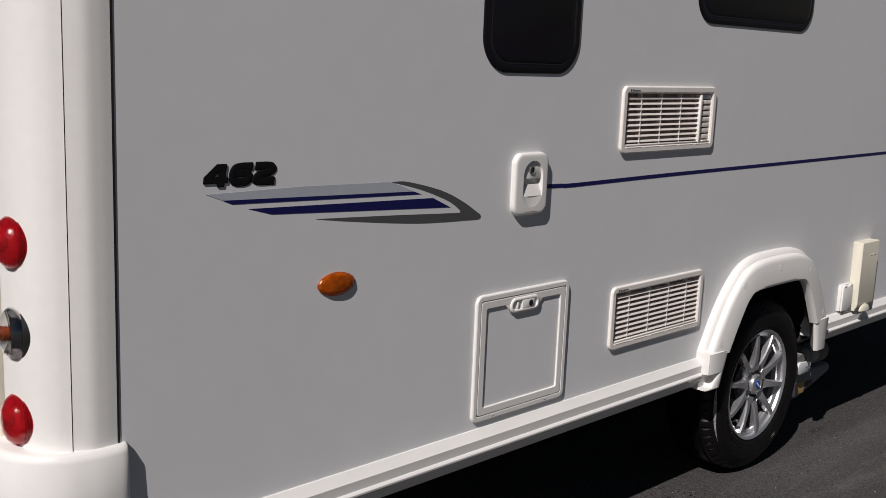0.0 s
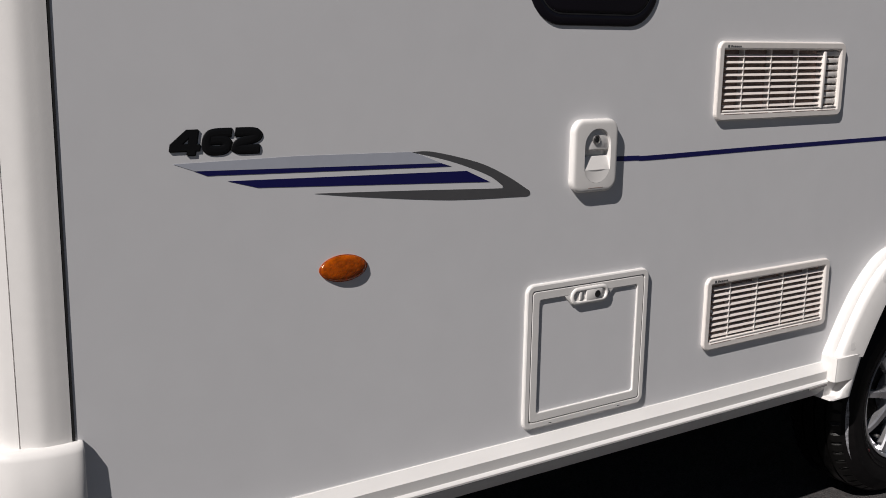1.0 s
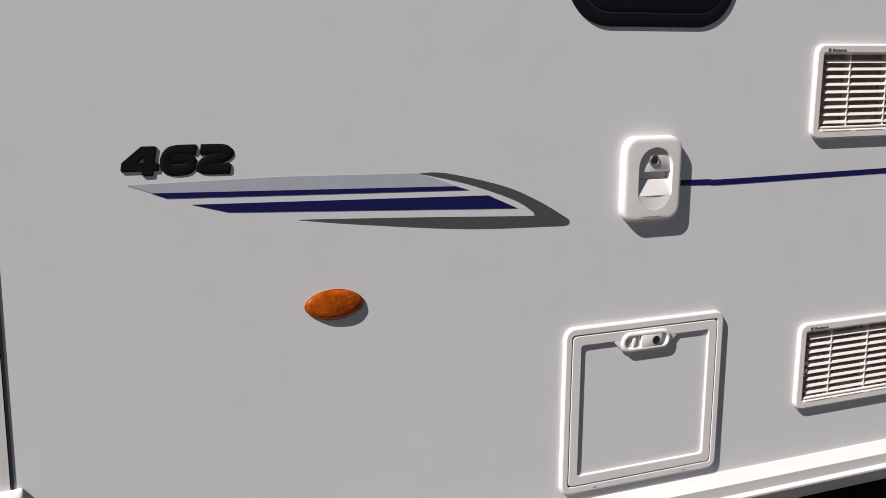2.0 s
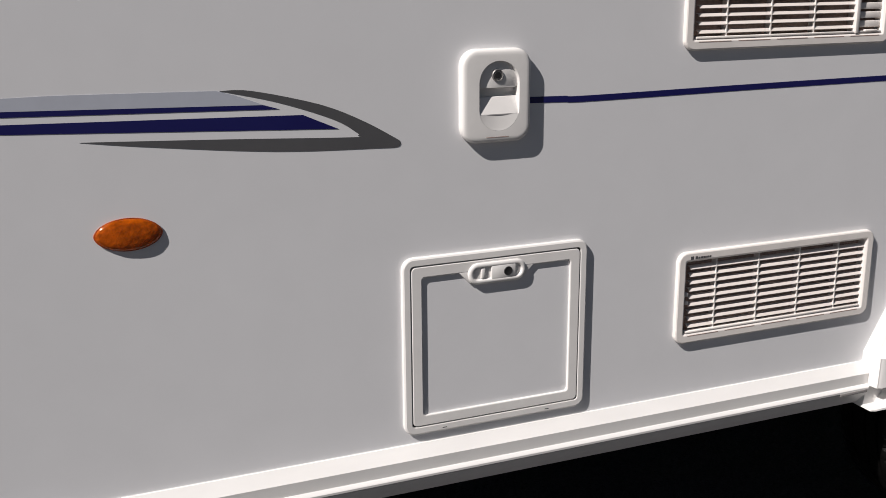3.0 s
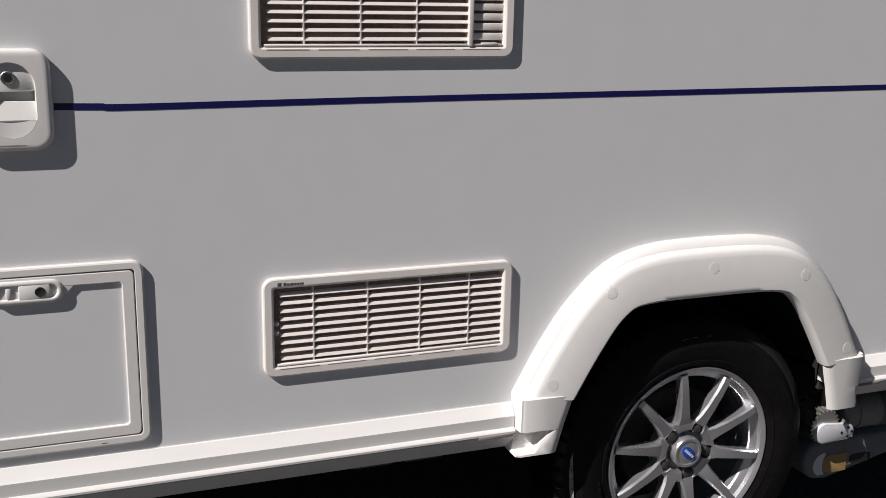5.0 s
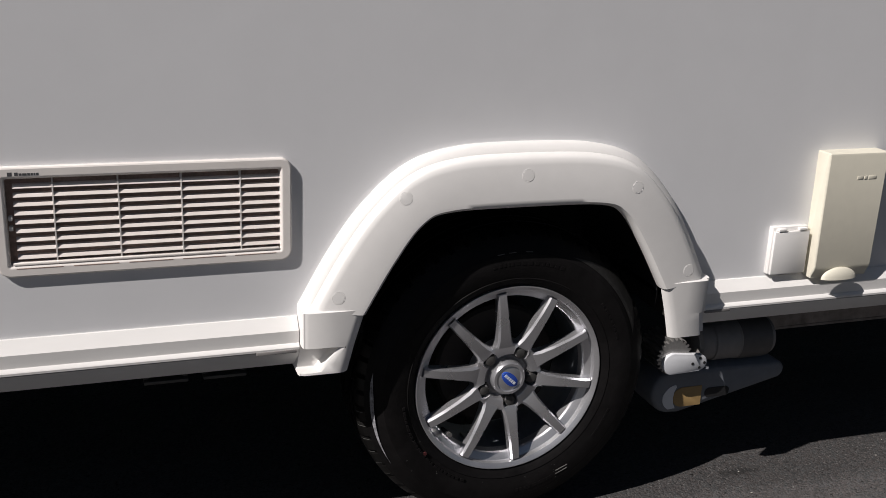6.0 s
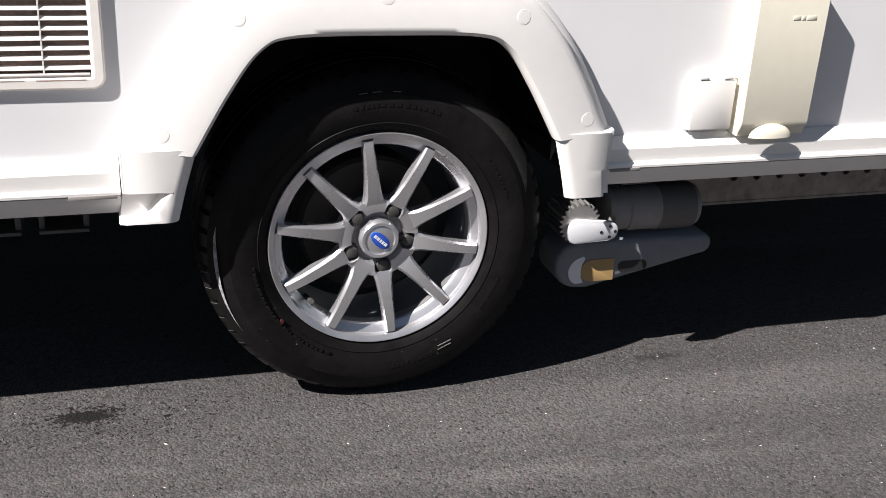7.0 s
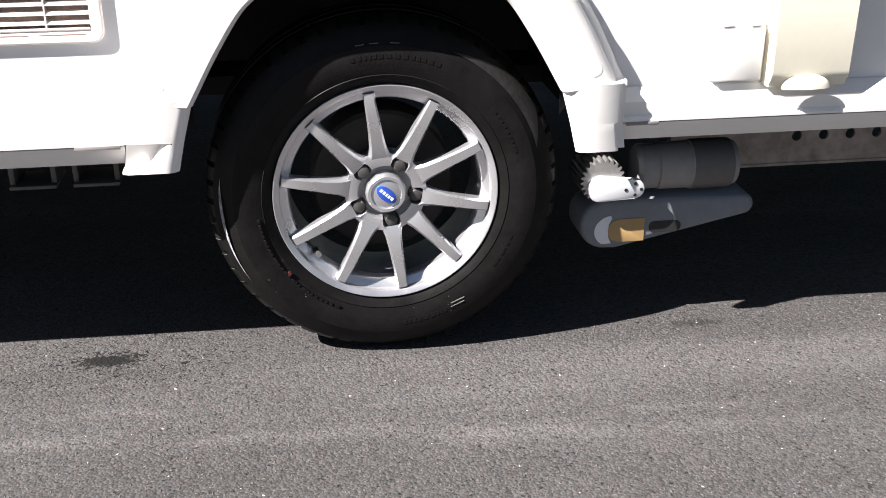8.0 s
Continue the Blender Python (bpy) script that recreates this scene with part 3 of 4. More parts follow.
part("balance_weight", box(bm_new(), -.006, .006, .03, .09, -.1655, -.160, .001), M_STEEL, wheel).matrix_basis = pose(0, 0, 0, 0, 20, 0)
# moulded lettering on the tyre wall: raised bars along arcs
rng = random.Random(4)
for a0, a1, r in ((-62, -40, .226), (-12, 22, .236), (52, 74, .226), (112, 128, .226), (205, 262, .215), (150, 176, .236)):
    a = a0
    while a < a1:
        w = rng.uniform(1.0, 2.6)
        h = .0045 if r < .23 else .007
        q = part("tyre_lettering", box(bm_new(), -.0018 * w, .0018 * w, -.0124, -.009, r - h / 2, r + h / 2), M_TYRE, wheel)
        q.matrix_basis = pose(0, 0, 0, 0, a, 0)
        a += w * 1.15 + .5
part("paint_dot", revolve(bm_new(), [(0, -.0126), (.0034, -.0126), (.0037, -.010)], 14), M_REDDOT, wheel, "small red paint dot").matrix_basis = pose(-.168, 0, -.128)
for dz in (0, -.007):
    part("tyre_mark", box(bm_new(), -.013, .013, -.0128, -.0105, -.0007, .0007), M_MARKGLINT, wheel).matrix_basis = pose(.118, 0, -.198 + dz, 0, -24, 0)
# tapered pale strip: the sun glint on the left shoulder, put into colour
bm = bm_new()
arc = np.linspace(-81, -122, 40)
loft(bm, [[(r * math.sin(radians(a)), y - .0092 + float(np.interp(r, (.2541, .2690, .2832), (-.008, -.002, .0085))) - .0012, r * math.cos(radians(a))) for r, y in
           ((.2725 + (q - .5) * .0075 * k, .0092 + (q - .5) * .0060 * k) for q in np.linspace(0, 1, 6))]
          for a, k in ((a, max(.04, min(1, (-81 - a) / 10) * min(1, (a + 122) / 26))) for a in arc)], closed=False)
part("kerb_scuff", bm, M_SUNGLINT, wheel, "pale strip painted as a sun glint on the tyre shoulder", smooth=60)
# upper right shoulder: its reflected sheen laid on as a lighter strip
bm = bm_new()
arc = np.linspace(25, 74, 40)
loft(bm, [[(r * math.sin(radians(a)), y - .0012, r * math.cos(radians(a))) for r, y in
           ((q, float(np.interp(q, (.2541, .2690, .2832, .2897, .2950), (-.008, -.002, .0085, .016, .024)))) for q in np.linspace(.2615, .2615 + .0240 * k, 7))]
          for a, k in ((a, max(.02, min(1, (a - 25) / 24) * min(1, (74 - a) / 12))) for a in arc)], closed=False)
part("dusty_shoulder", bm, M_SHEEN, wheel, "lighter strip painted as sheen on the tyre shoulder", smooth=60)
EDGE = [(.2860, .0115), (.2897, .016), (.2925, .0200), (.2950, .024), (.2960, .030)]
for k in range(6):     # fine strips that follow the tread's shoulder, pale to paint its sunlit edges
    bm = loft(bm_new(), [[(x, y - .0004, r + .0004) for r, y in EDGE[:5 - k // 3]] for x in (-.0005, .0005)], closed=False)
    part("tread_edge", bm, M_MARKGLINT, wheel, "pale strip painted as the sunlit edge of a tread block").matrix_basis = pose(0, 0, 0, 0, -98 - 5.8 * k, 0)
for a in (-4, -1.5, 2.2):
    part("scuff_mark", box(bm_new(), -.008, .006, -.0085, -.006, .2555, .2566), M_MARKGLINT, wheel).matrix_basis = pose(0, 0, 0, 0, a * 2, 0)
bm = bm_new()
for k in range(20):
    a, r, q = rng.uniform(150, 240), rng.uniform(.198, .262), rng.uniform(.0004, .0010)
    y = float(np.interp(r, (.196, .206, .222, .240, .2524, .269), (-.0045, -.0078, -.0115, -.0120, -.0095, -.002))) - .0004
    c = Vector((r * math.sin(radians(a)), y, r * math.cos(radians(a))))
    bm.faces.new([bm.verts.new(c + Vector((q * math.cos(t), 0, q * math.sin(t)))) for t in (0, 1.05, 2.1, 3.14, 4.2, 5.24)])
tagged(part("dried_splashes", bm, M_MARKGLINT, wheel, smooth=0), "tiny pale dried splashes on the tyre", kind="stuff")
part("axle", tube(bm_new(), [(0, .1, HZ), (0, 1.0, HZ), (0, 2.0, HZ)], .045, 16), M_DRUM, caravan, "dark steel axle tube")


# ---- vents ----
def vent(c, ups, split, label):
    cx, cz, w, h, r = c
    bm = bm_new()
    rr_loft(bm, cx, cz, w, h, r, [(0, .004), (0, -.0054), (.0010, -.0073), (.0030, -.0084), (.0142, -.0084), (.0156, -.0080), (.0184, -.0052), (.0190, -.0036), (.0190, .022)], least=.004)
    v = part("vent", bm, M_VENT, caravan, label, smooth=12)
    x0, x1, z0, z1 = cx - w / 2 + .019, cx + w / 2 - .019, cz - h / 2 + .019, cz + h / 2 - .019
    part("backing", box(bm_new(), x0 - .004, x1 + .004, .0130, .022, z0 - .004, z1 + .004), M_VENTDARK, v, "dark dusty mesh behind the slats")
    n = 9
    pitch = (z1 - z0) / (n + .75)
    sl = None
    xe = split if split else x1
    for k in range(n):
        z = z0 + .0120 + pitch * k
        if sl is None:
            bm = bm_new()
            prof = [(-.0020, -.0034), (-.0030, -.0031), (-.0032, -.0025), (-.0006, .0020), (.0002, .0024), (.0070, .0030), (.0070, .0020), (.0014, .0010), (-.0008, -.0030)]
            loft(bm, [[(x, y, zz) for y, zz in prof] for x in (x0 + .011, xe)], True, True, True)
            sl = part("slat", bm, M_SLAT, v, "warm white angled slat", smooth=30)
            sl.matrix_basis = pose(0, 0, z)
        else:
            again(sl, v, pose(0, 0, z))
    for x in ups:
        part("upright", box(bm_new(), x - .0011, x + .0011, -.0030, .012, z0, z1), M_VENT, v)
    if split:
        part("divider", box(bm_new(), split - .004, split + .004, -.009, .014, z0, z1 - .003, .001), M_VENT, v)
        m = 8
        for k in range(m):
            z = z0 + .016 + (z1 - z0 - .024) * k / (m - 1)
            part("flue_slat", box(bm_new(), split + .004, x1, -.0015, .009, z - .0058, z + .0058, .0012), M_VENT, v)
        part("flue_sill", box(bm_new(), split + .02, x1 - .012, -.008, .0, z0 + .002, z0 + .006, .001), M_VENT, v)
    else:
        for dz in (.006, -.010):
            part("catch", box(bm_new(), x0 + .002, x0 + .008, -.0045, .006, cz + dz - .0035, cz + dz + .0035, .0012), M_VENT, v)
    # printed mark on the frame, as plain bars, and clip slots along the bottom
    part("printed_mark", box(bm_new(), x0 + .006, x0 + .0125, -.0087, -.0075, z1 + .0052, z1 + .0112), M_GREYVINYL, v)
    for a, wd in ((.0160, .0050), (.0222, .0040), (.0272, .0062), (.0344, .0038), (.0392, .0030), (.0432, .0022), (.0464, .0038)):
        part("printed_mark", box(bm_new(), x0 + a, x0 + a + wd, -.0087, -.0075, z1 + .0058, z1 + (.0108 if a < .02 else .0094)), M_GREYVINYL, v)
    for k in range(5):
        xx = x0 + .008 + k * (x1 - x0) / 5
        part("clip_slot", box(bm_new(), xx, xx + .068, -.0087, -.0070, z0 - .0052, z0 - .0040), M_VENTDARK, v)
    part("sill_rail", box(bm_new(), x0 + .004, x1 - .002, -.0070, .004, z0 + .0003, z0 + .0040, .0008), M_VENT, v)


vent(UV, (-.796, -.702, -.606), -.511, "warm white slatted fridge vent with a flue panel")
vent(LV, (-.785, -.689, -.593, -.500), None, "warm white slatted lower fridge vent")

# ---- service hatch ----
cx, cz, w, h, r = -1.2312, .629, .342, .310, .020
bm = rr_loft(bm_new(), cx, cz, w, h, r, [(0, .002), (0, -.0044), (.0010, -.0061), (.0034, -.0075), (.0128, -.0075), (.0138, -.0071), (.0140, -.0065), (.0140, .001)])
hatch = part("service_hatch", bm, M_FRAME, caravan, "white framed service hatch with a latch, closed", smooth=12)
bm = rr_loft(bm_new(), cx, cz, w - .0312, h - .0312, r - .012, [(0, .0), (0, -.0056), (.0005, -.0067), (.0013, -.0073), (.0168, -.0073), (.0180, -.0067), (.0184, -.0060), (.0186, -.001)], least=.006)
part("hatch_ring", bm, M_FRAME, hatch, "white raised rim of the hatch door", smooth=12)
part("hatch_panel", box(bm_new(), cx - w / 2 + .030, cx + w / 2 - .030, -.0028, -.0010, cz - h / 2 + .030, cz + h / 2 - .030), M_WALL, hatch, "grey-white flat hatch panel")
part("hatch_seal", rr_loft(bm_new(), cx, cz, w - .026, h - .026, r - .010, [(0, -.0030), (.004, -.0030), (.004, -.0004)]), M_SEAL, hatch)
LX, LZ = -1.234, .7455
part("latch", rr_loft(bm_new(), LX, LZ, .106, .037, .018, [(0, -.003), (0, -.0085), (.0012, -.0102), (.004, -.0110), (.0065, -.0110), (.0075, -.0104), (.009, -.0070)], False, True), M_FRAME, hatch, "white oval latch plate", smooth=40)
part("latch_shoulder", prism(bm_new(), [(LX - .070, .7515), (LX - .049, .7300), (LX + .049, .7300), (LX + .070, .7515)], -.0071, -.002, .0012), M_FRAME, hatch)
part("latch_tab", box(bm_new(), LX - .012, LX + .034, -.0112, -.006, LZ - .0125, LZ + .0125, .0025), M_FRAME, hatch)
part("latch_pull", box(bm_new(), LX - .030, LX - .022, -.0104, -.006, LZ - .009, LZ + .009, .002), M_FRAME, hatch)
part("keyhole", revolve(bm_new(), [(0, -.0119), (.0055, -.0119), (.0068, -.0124), (.0078, -.0114), (.008, -.007)], 20), M_SEAL, hatch).matrix_basis = pose(LX + .019, 0, LZ)
for xx in (-1.33, -1.135):
    part("drain_slot", box(bm_new(), xx - .004, xx + .004, -.0077, -.0062, .4800, .4812), M_SEAL, hatch)

# ---- water inlet with lock ----
cx, cz, w, h, r = -1.2385, 1.0380, .122, .149, .027
PB = -.0136
OX, OZ = -1.2345, 1.0380                              # middle of the oval opening
bm = rr_loft(bm_new(), cx, cz, w, h, r, [(0, .001), (0, -.0070), (.0008, -.0096), (.0026, -.0120), (.0056, -.0133), (.010, PB)], seg=8)
# front plate with an oval opening
ov = rrect(OX, OZ, .069, .110, .0345, 8)
edge = rrect(cx, cz, w - .020, h - .020, r - .010, 8)
loft(bm, [[(x, PB, z) for x, z in edge], [(OX + (x - OX) * 1.025, PB, OZ + (z - OZ) * 1.015) for x, z in ov], [(x, PB + .0008, z) for x, z in ov],
          [(OX + (x - OX) * .985, PB + .003, OZ + (z - OZ) * .99) for x, z in ov], [(OX + (x - OX) * .95, .004, OZ + (z - OZ) * .97) for x, z in ov]], True, False, True)
inlet = part("water_inlet", bm, M_FRAME, caravan, "white lockable inlet cover with an oval recess", smooth=40)
bm = bm_new()   # thumb ledge: a wedge rising out of the recess
loft(bm, [[(x, PB + .0010, 1.0095), (x, PB + .0014, 1.0078), (x, .003, 1.004), (x, .003, 1.0365), (x, -.0035, 1.0365), (x, -.0042, 1.0360)] for x in (OX - .0335, OX + .0335)], True, True, True)
part("thumb_ledge", bm, M_FRAME, inlet, smooth=20)
bm = bm_new()   # shallow hollow below the ledge
rows = [(z, math.sqrt(max(.0350 ** 2 - max(1.0175 - z, 0) ** 2, 0))) for z in np.linspace(1.0090, .9826, 12)]
loft(bm, [[(OX + wd * u, PB - .0001 + .0024 * (1 - u * u) * max((z - .9826) / .0264, 0) ** .8, z) for u in np.linspace(-1, 1, 17)] for z, wd in rows], closed=False)
part("scoop", bm, M_FRAME, inlet, smooth=60)
part("lock_plate", prism(bm_new(), [(x, max(z, 1.0512)) for x, z in rrect(OX, 1.0595, .0680, .0660, .0335, 8)], -.0085, .003, .0012), M_FRAME, inlet)
part("lock_barrel", revolve(bm_new(), [(0, -.0105), (.0055, -.0105), (.006, -.0085), (.0075, -.0085), (.0085, -.0110), (.0098, -.0100), (.0105, -.006)], 24), M_STEEL, inlet, "small metal lock barrel").matrix_basis = pose(-1.2365, -.0005, 1.071)
part("keyhole", revolve(bm_new(), [(0, -.0110), (.0055, -.0110), (.0056, -.009)], 16), M_SEAL, inlet).matrix_basis = pose(-1.2365, -.0005, 1.071)
part("bottom_tab", box(bm_new(), cx - .018, cx + .020, -.0126, -.004, .9672, .9720, .0004), M_GRP, inlet)
part("tab_gap", box(bm_new(), cx - .019, cx + .021, PB - .0002, -.004, .9721, .9732), M_VENTDARK, inlet)

# ---- side marker ----
bm = bm_new()
rings = [[(-1.818 + .0465 * k * math.copysign(abs(math.cos(a)) ** .85, math.cos(a)), y, .868 + .0235 * k * math.copysign(abs(math.sin(a)) ** 1.13, math.sin(a))) for a in np.linspace(0, 2 * math.pi, 41)[:-1]]
         for k, y in ((1, .001), (1, -.0020), (.965, -.0040), (.86, -.0062), (.68, -.0080), (.45, -.0090), (.2, -.0095))]
loft(bm, rings, True, False, True)
mk = part("side_marker", bm, M_AMBER, caravan, "amber oval side marker lamp", smooth=60)
part("marker_base", prism(bm_new(), [(-1.818 + .0485 * math.cos(a), (.868 + .0245 * math.copysign(abs(math.sin(a)) ** 1.13, math.sin(a)))) for a in np.linspace(0, 2 * math.pi, 41)[:-1]], -.0025, .0, .001), M_AMBERBACK, mk)

# ---- vinyl graphics ----
def decal(name, pts, mat, y, label):
    return part(name, prism(bm_new(), pts, y, -.0002), mat, caravan, label, smooth=0)


decal("stripe_decal", [(-2.121, 1.0695), (-1.90, 1.0715), (-1.68, 1.0670), (-1.652, 1.0590), (-1.611, 1.0430), (-2.086, 1.0565)], M_LIGHTVINYL, -.0005, "silver grey vinyl flash")
decal("stripe_decal", [(-2.087, 1.0563), (-1.611, 1.0428), (-1.588, 1.0355), (-2.066, 1.0478)], M_NAVY, -.0005, "thin navy vinyl stripe")
decal("stripe_decal", [(-2.031, 1.0370), (-1.553, 1.0250), (-1.498, 1.0005), (-1.978, 1.0225)], M_NAVY, -.0005, "broad navy vinyl stripe")
swo = curve_points([(-1.676, 1.0665), (-1.628, 1.0645), (-1.527, 1.0395), (-1.461, 1.0115), (-1.406, .9800), (-1.3990, .9740), (-1.3990, .9690), (-1.4060, .9660), (-1.430, .9663), (-1.592, .9725), (-1.776, .9920), (-1.873, 1.0050)], 5)
swi = curve_points([(-1.873, 1.0052), (-1.667, .9960), (-1.480, .9865), (-1.468, .9885), (-1.470, .9935), (-1.507, 1.016), (-1.591, 1.046), (-1.676, 1.0668)], 5)[1:-1]
decal("stripe_decal", [(q.x, q.y) for q in swo + swi], M_GREYVINYL, -.0005, "dark grey vinyl swoosh")
line = curve_points([(-1.176, 1.0270), (-1.11, 1.0255), (-1.055, 1.0240), (-.65, 1.0275), (.0, 1.0300), (.66, 1.0335), (2.55, 1.045)], 6)
decal("coach_line", [(q.x, q.y + .0052) for q in line] + [(q.x, q.y - .0052) for q in line[::-1]], M_NAVY, -.0005, "navy vinyl coach line along the side")


# model number badge, block digits of constant stroke
def stroke_faces(bm, pts, w, at):
    """A mitred band of width w along pts, with depth."""
    P = [Vector(p) for p in pts]
    for turn in range(2):      # round the corners off
        P = [P[0]] + [q for a, b in zip(P, P[1:]) for q in (a.lerp(b, .25), a.lerp(b, .75))] + [P[-1]]
    left, right = [], []
    for i, p in enumerate(P):
        a = (p - P[i - 1]).normalized() if i else (P[1] - p).normalized()
        b = (P[i + 1] - p).normalized() if i < len(P) - 1 else a
        n = Vector((-(a + b).y, (a + b).x)).normalized()
        k = w / 2 / max(n.dot(Vector((-a.y, a.x))), .5)
        left.append(p + n * k), right.append(p - n * k)
    loft(bm, [[at(l + (r - l) * .30, 1), at(l + (r - l) * .70, 1), at(r + (l - r) * .06, .72), at(r, .4), at(r, 0), at(l, 0), at(l, .4), at(l + (r - l) * .06, .72)] for l, r in zip(left, right)], True, True, True)


def digit_badge():
    bm = bm_new()
    H_, T_ = .0405, .0020

    def place(x0):
        return lambda p, front: (x0 + (p.x * 1.05 + p.y * .16) * H_, -T_ * front, p.y * H_ + .0)

    at = place(0)
    fours = [(.70, 0), (1.02, 0), (1.02, .17), (1.17, .17), (1.17, .42), (1.02, .42), (1.02, 1.0), (.56, 1.0), (0, .44), (0, .17), (.70, .17)]
    hole4 = [(.70, .44), (.70, .70), (.44, .44)]
    loops = [[bm.verts.new(at(Vector(q), 1)) for q in lp] for lp in (fours, hole4)]
    es = [bm.edges.new((lp[i], lp[(i + 1) % len(lp)])) for lp in loops for i in range(len(lp))]
    got = bmesh.ops.triangle_fill(bm, edges=es, use_beauty=True)
    ext = bmesh.ops.extrude_face_region(bm, geom=[g for g in got["geom"] if isinstance(g, bmesh.types.BMFace)])
    for g in ext["geom"]:
        if isinstance(g, bmesh.types.BMVert):
            g.co.y = 0
    stroke_faces(bm, [(1.10, .85), (.34, .85), (.16, .70), (.16, .30), (.34, .15), (.86, .15), (1.01, .27), (1.01, .44), (.86, .57), (.33, .57)], .355, place(1.31 * H_))
    stroke_faces(bm, [(.06, .85), (.84, .85), (1.0, .74), (1.0, .66), (.84, .56), (.34, .45), (.17, .33), (.17, .15), (1.14, .15)], .355, place(2.58 * H_))
    return bm


number = part("number_badge", digit_badge(), M_BADGE, caravan, "raised black number badge", smooth=0)
number.matrix_basis = pose(-2.129, -.0005, 1.0830, 0, .4, 0)
# thin black copy, shifted right and down, painted in as the digits' shadow
again(number, caravan, pose(-2.1268, -.0003, 1.0812, 0, .4, 0) @ Matrix.Diagonal((1, .3, 1, 1)))


# ---- windows ----
def window(c, label):
    cx, cz, w, h, r = c
    f = part("window", rr_loft(bm_new(), cx, cz, w, h, r, [(0, .002), (0, -.0016), (.0015, -.0030), (.006, -.0042), (.012, -.0048), (.020, -.0050), (.022, -.0042), (.024, -.0042)], seg=10), M_ACRYLIC, caravan, label, smooth=50)
    part("pane", rr_loft(bm_new(), cx, cz, w - .048, h - .048, r - .024, [(0, -.0042), (.003, -.0062), (.008, -.0068)], False, True, seg=10), M_ACRYLIC, f, "dark smoked acrylic pane", smooth=50)
    part("seal", rr_loft(bm_new(), cx, cz, w - .042, h - .042, r - .021, [(0, -.0051), (.003, -.0053), (.003, -.003)], seg=10), M_SEAL, f)
    for s in (-1, 1):
        part("catch", box(bm_new(), cx + s * (w / 2 - .085) - .012, cx + s * (w / 2 - .085) + .012, .0, .02, cz - h / 2 + .05, cz - h / 2 + .07, .003), M_GREYCASE, f)


window(W1, "dark smoked acrylic side window with rounded corners")
window(W2, "wide dark smoked acrylic side window")

# ---- heater cowl and socket box ----
bm = bm_new()
D = -.0365
prof = [(.001, .7125), (D + .004, .7125), (D + .001, .7110), (D, .7080), (D, .4800), (D + .003, .4700), (D + .009, .4600), (D + .010, .4540), (.001, .4540)]
for x0, x1, i0 in ((.6300, .7715, .0025),):
    cols = []
    for x, i in ((x0, i0), (x0 + .001, .0008), (x0 + i0, 0), (x1 - i0, 0), (x1 - .001, .0008), (x1, i0)):
        cols.append([(x + (.003 if x < .7 else -.001) * (.7125 - z) / .26, min(y + i, .001), z - (i if z > .6 else -i * .5)) for y, z in prof])
    loft(bm, cols, True, True, True)
cowl = part("heater_cowl", bm, M_CREAM, caravan, "cream plastic heater flue cover", smooth=25)
bm = bm_new()
for b in range(7):     # quarter of an ellipsoid on the face of the cowl
    q = [(.696 + .043 * math.cos(a) * math.cos(b * math.pi / 12), D + .001 - .0125 * math.sin(a) * math.cos(b * math.pi / 12), .453 + .024 * math.sin(b * math.pi / 12)) for a in np.linspace(0, math.pi, 19)]
    if b:
        loft(bm, [last_q, q], closed=False)
    last_q = q
part("cowl_lip", bm, M_CREAM, cowl, "cream half-round lip", smooth=60)
for a, b, z in ((.702, .716, .662), (.719, .726, .662), (.729, .748, .662)):
    part("raised_mark", box(bm_new(), a, b, D - .0006, D + .001, z - .0035, z + .0035, .0004), M_CREAM, cowl)
sx0, sx1, sz0, sz1 = .540, .624, .464, .562
sock = part("socket_box", box(bm_new(), sx0, sx1, -.012, .001, sz0, sz1, .002), M_TRIM, caravan, "small white socket box with a hinged lid")
part("lid", box(bm_new(), sx0 + .001, sx1 - .001, -.020, -.0125, sz0 + .001, sz1 - .008, .0025), M_TRIM, sock)
for x in (sx0 + .018, sx1 - .018):
    part("hinge", box(bm_new(), x - .009, x + .009, -.021, -.012, sz1 - .0075, sz1 - .002, .001), M_TRIM, sock)

# ---- motor mover ----
MY = .061
pts = []
for (px, pz, pr), a0, a1 in (((.401, .186, .048), 95, 290), ((.659, .210, .020), 290, 455)):
    pts += [(px + pr * math.cos(radians(a)), pz + pr * math.sin(radians(a))) for a in np.linspace(a0, a1, 14)]
mover = part("motor_mover", prism(bm_new(), pts, MY, MY + .085, .010, 3), M_GREYCASE, caravan, "grey motor mover unit behind the wheel", smooth=35)
pts = rrect(.439, .174, .070, .044, .021, 5)
part("mover_insert", prism(bm_new(), [(x if x < .439 else .472, z if x < .439 else (.196 if z > .174 else .152)) for x, z in pts], MY - .0016, MY + .01, .0008), M_YELLOW, mover, "yellow plastic insert")
ring = [(.413 + .034 * math.cos(radians(a)), .174 + .030 * math.sin(radians(a))) for a in np.linspace(98, 236, 14)]
part("mover_surround", prism(bm_new(), ring + [(.411, .150), (.405, .163), (.405, .186), (.411, .199)], MY - .0012, MY + .006), M_LIGHTPLATE, mover, "pale grey edge round the insert")
part("mover_slot", prism(bm_new(), rrect(.511, .177, .060, .022, .010, 5), MY - .0012, MY + .01), M_SEAL, mover, "dark oblong slot")
bm = bm_new()
revolve(bm, [(0, .50), (.036, .50), (.043, .494), (.043, .554), (.0445, .556), (.0445, .628), (.040, .640), (0, .640)], 40)
mot = part("mover_motor", bm, M_MOTOR, mover, "grey cylindrical motor", smooth=35)
mot.matrix_basis = pose(0, .095, .283, 0, 0, -90)
bm = revolve(bm_new(), [(.0448, .556), (.0455, .560), (.0455, .626), (.0448, .630)], 40)
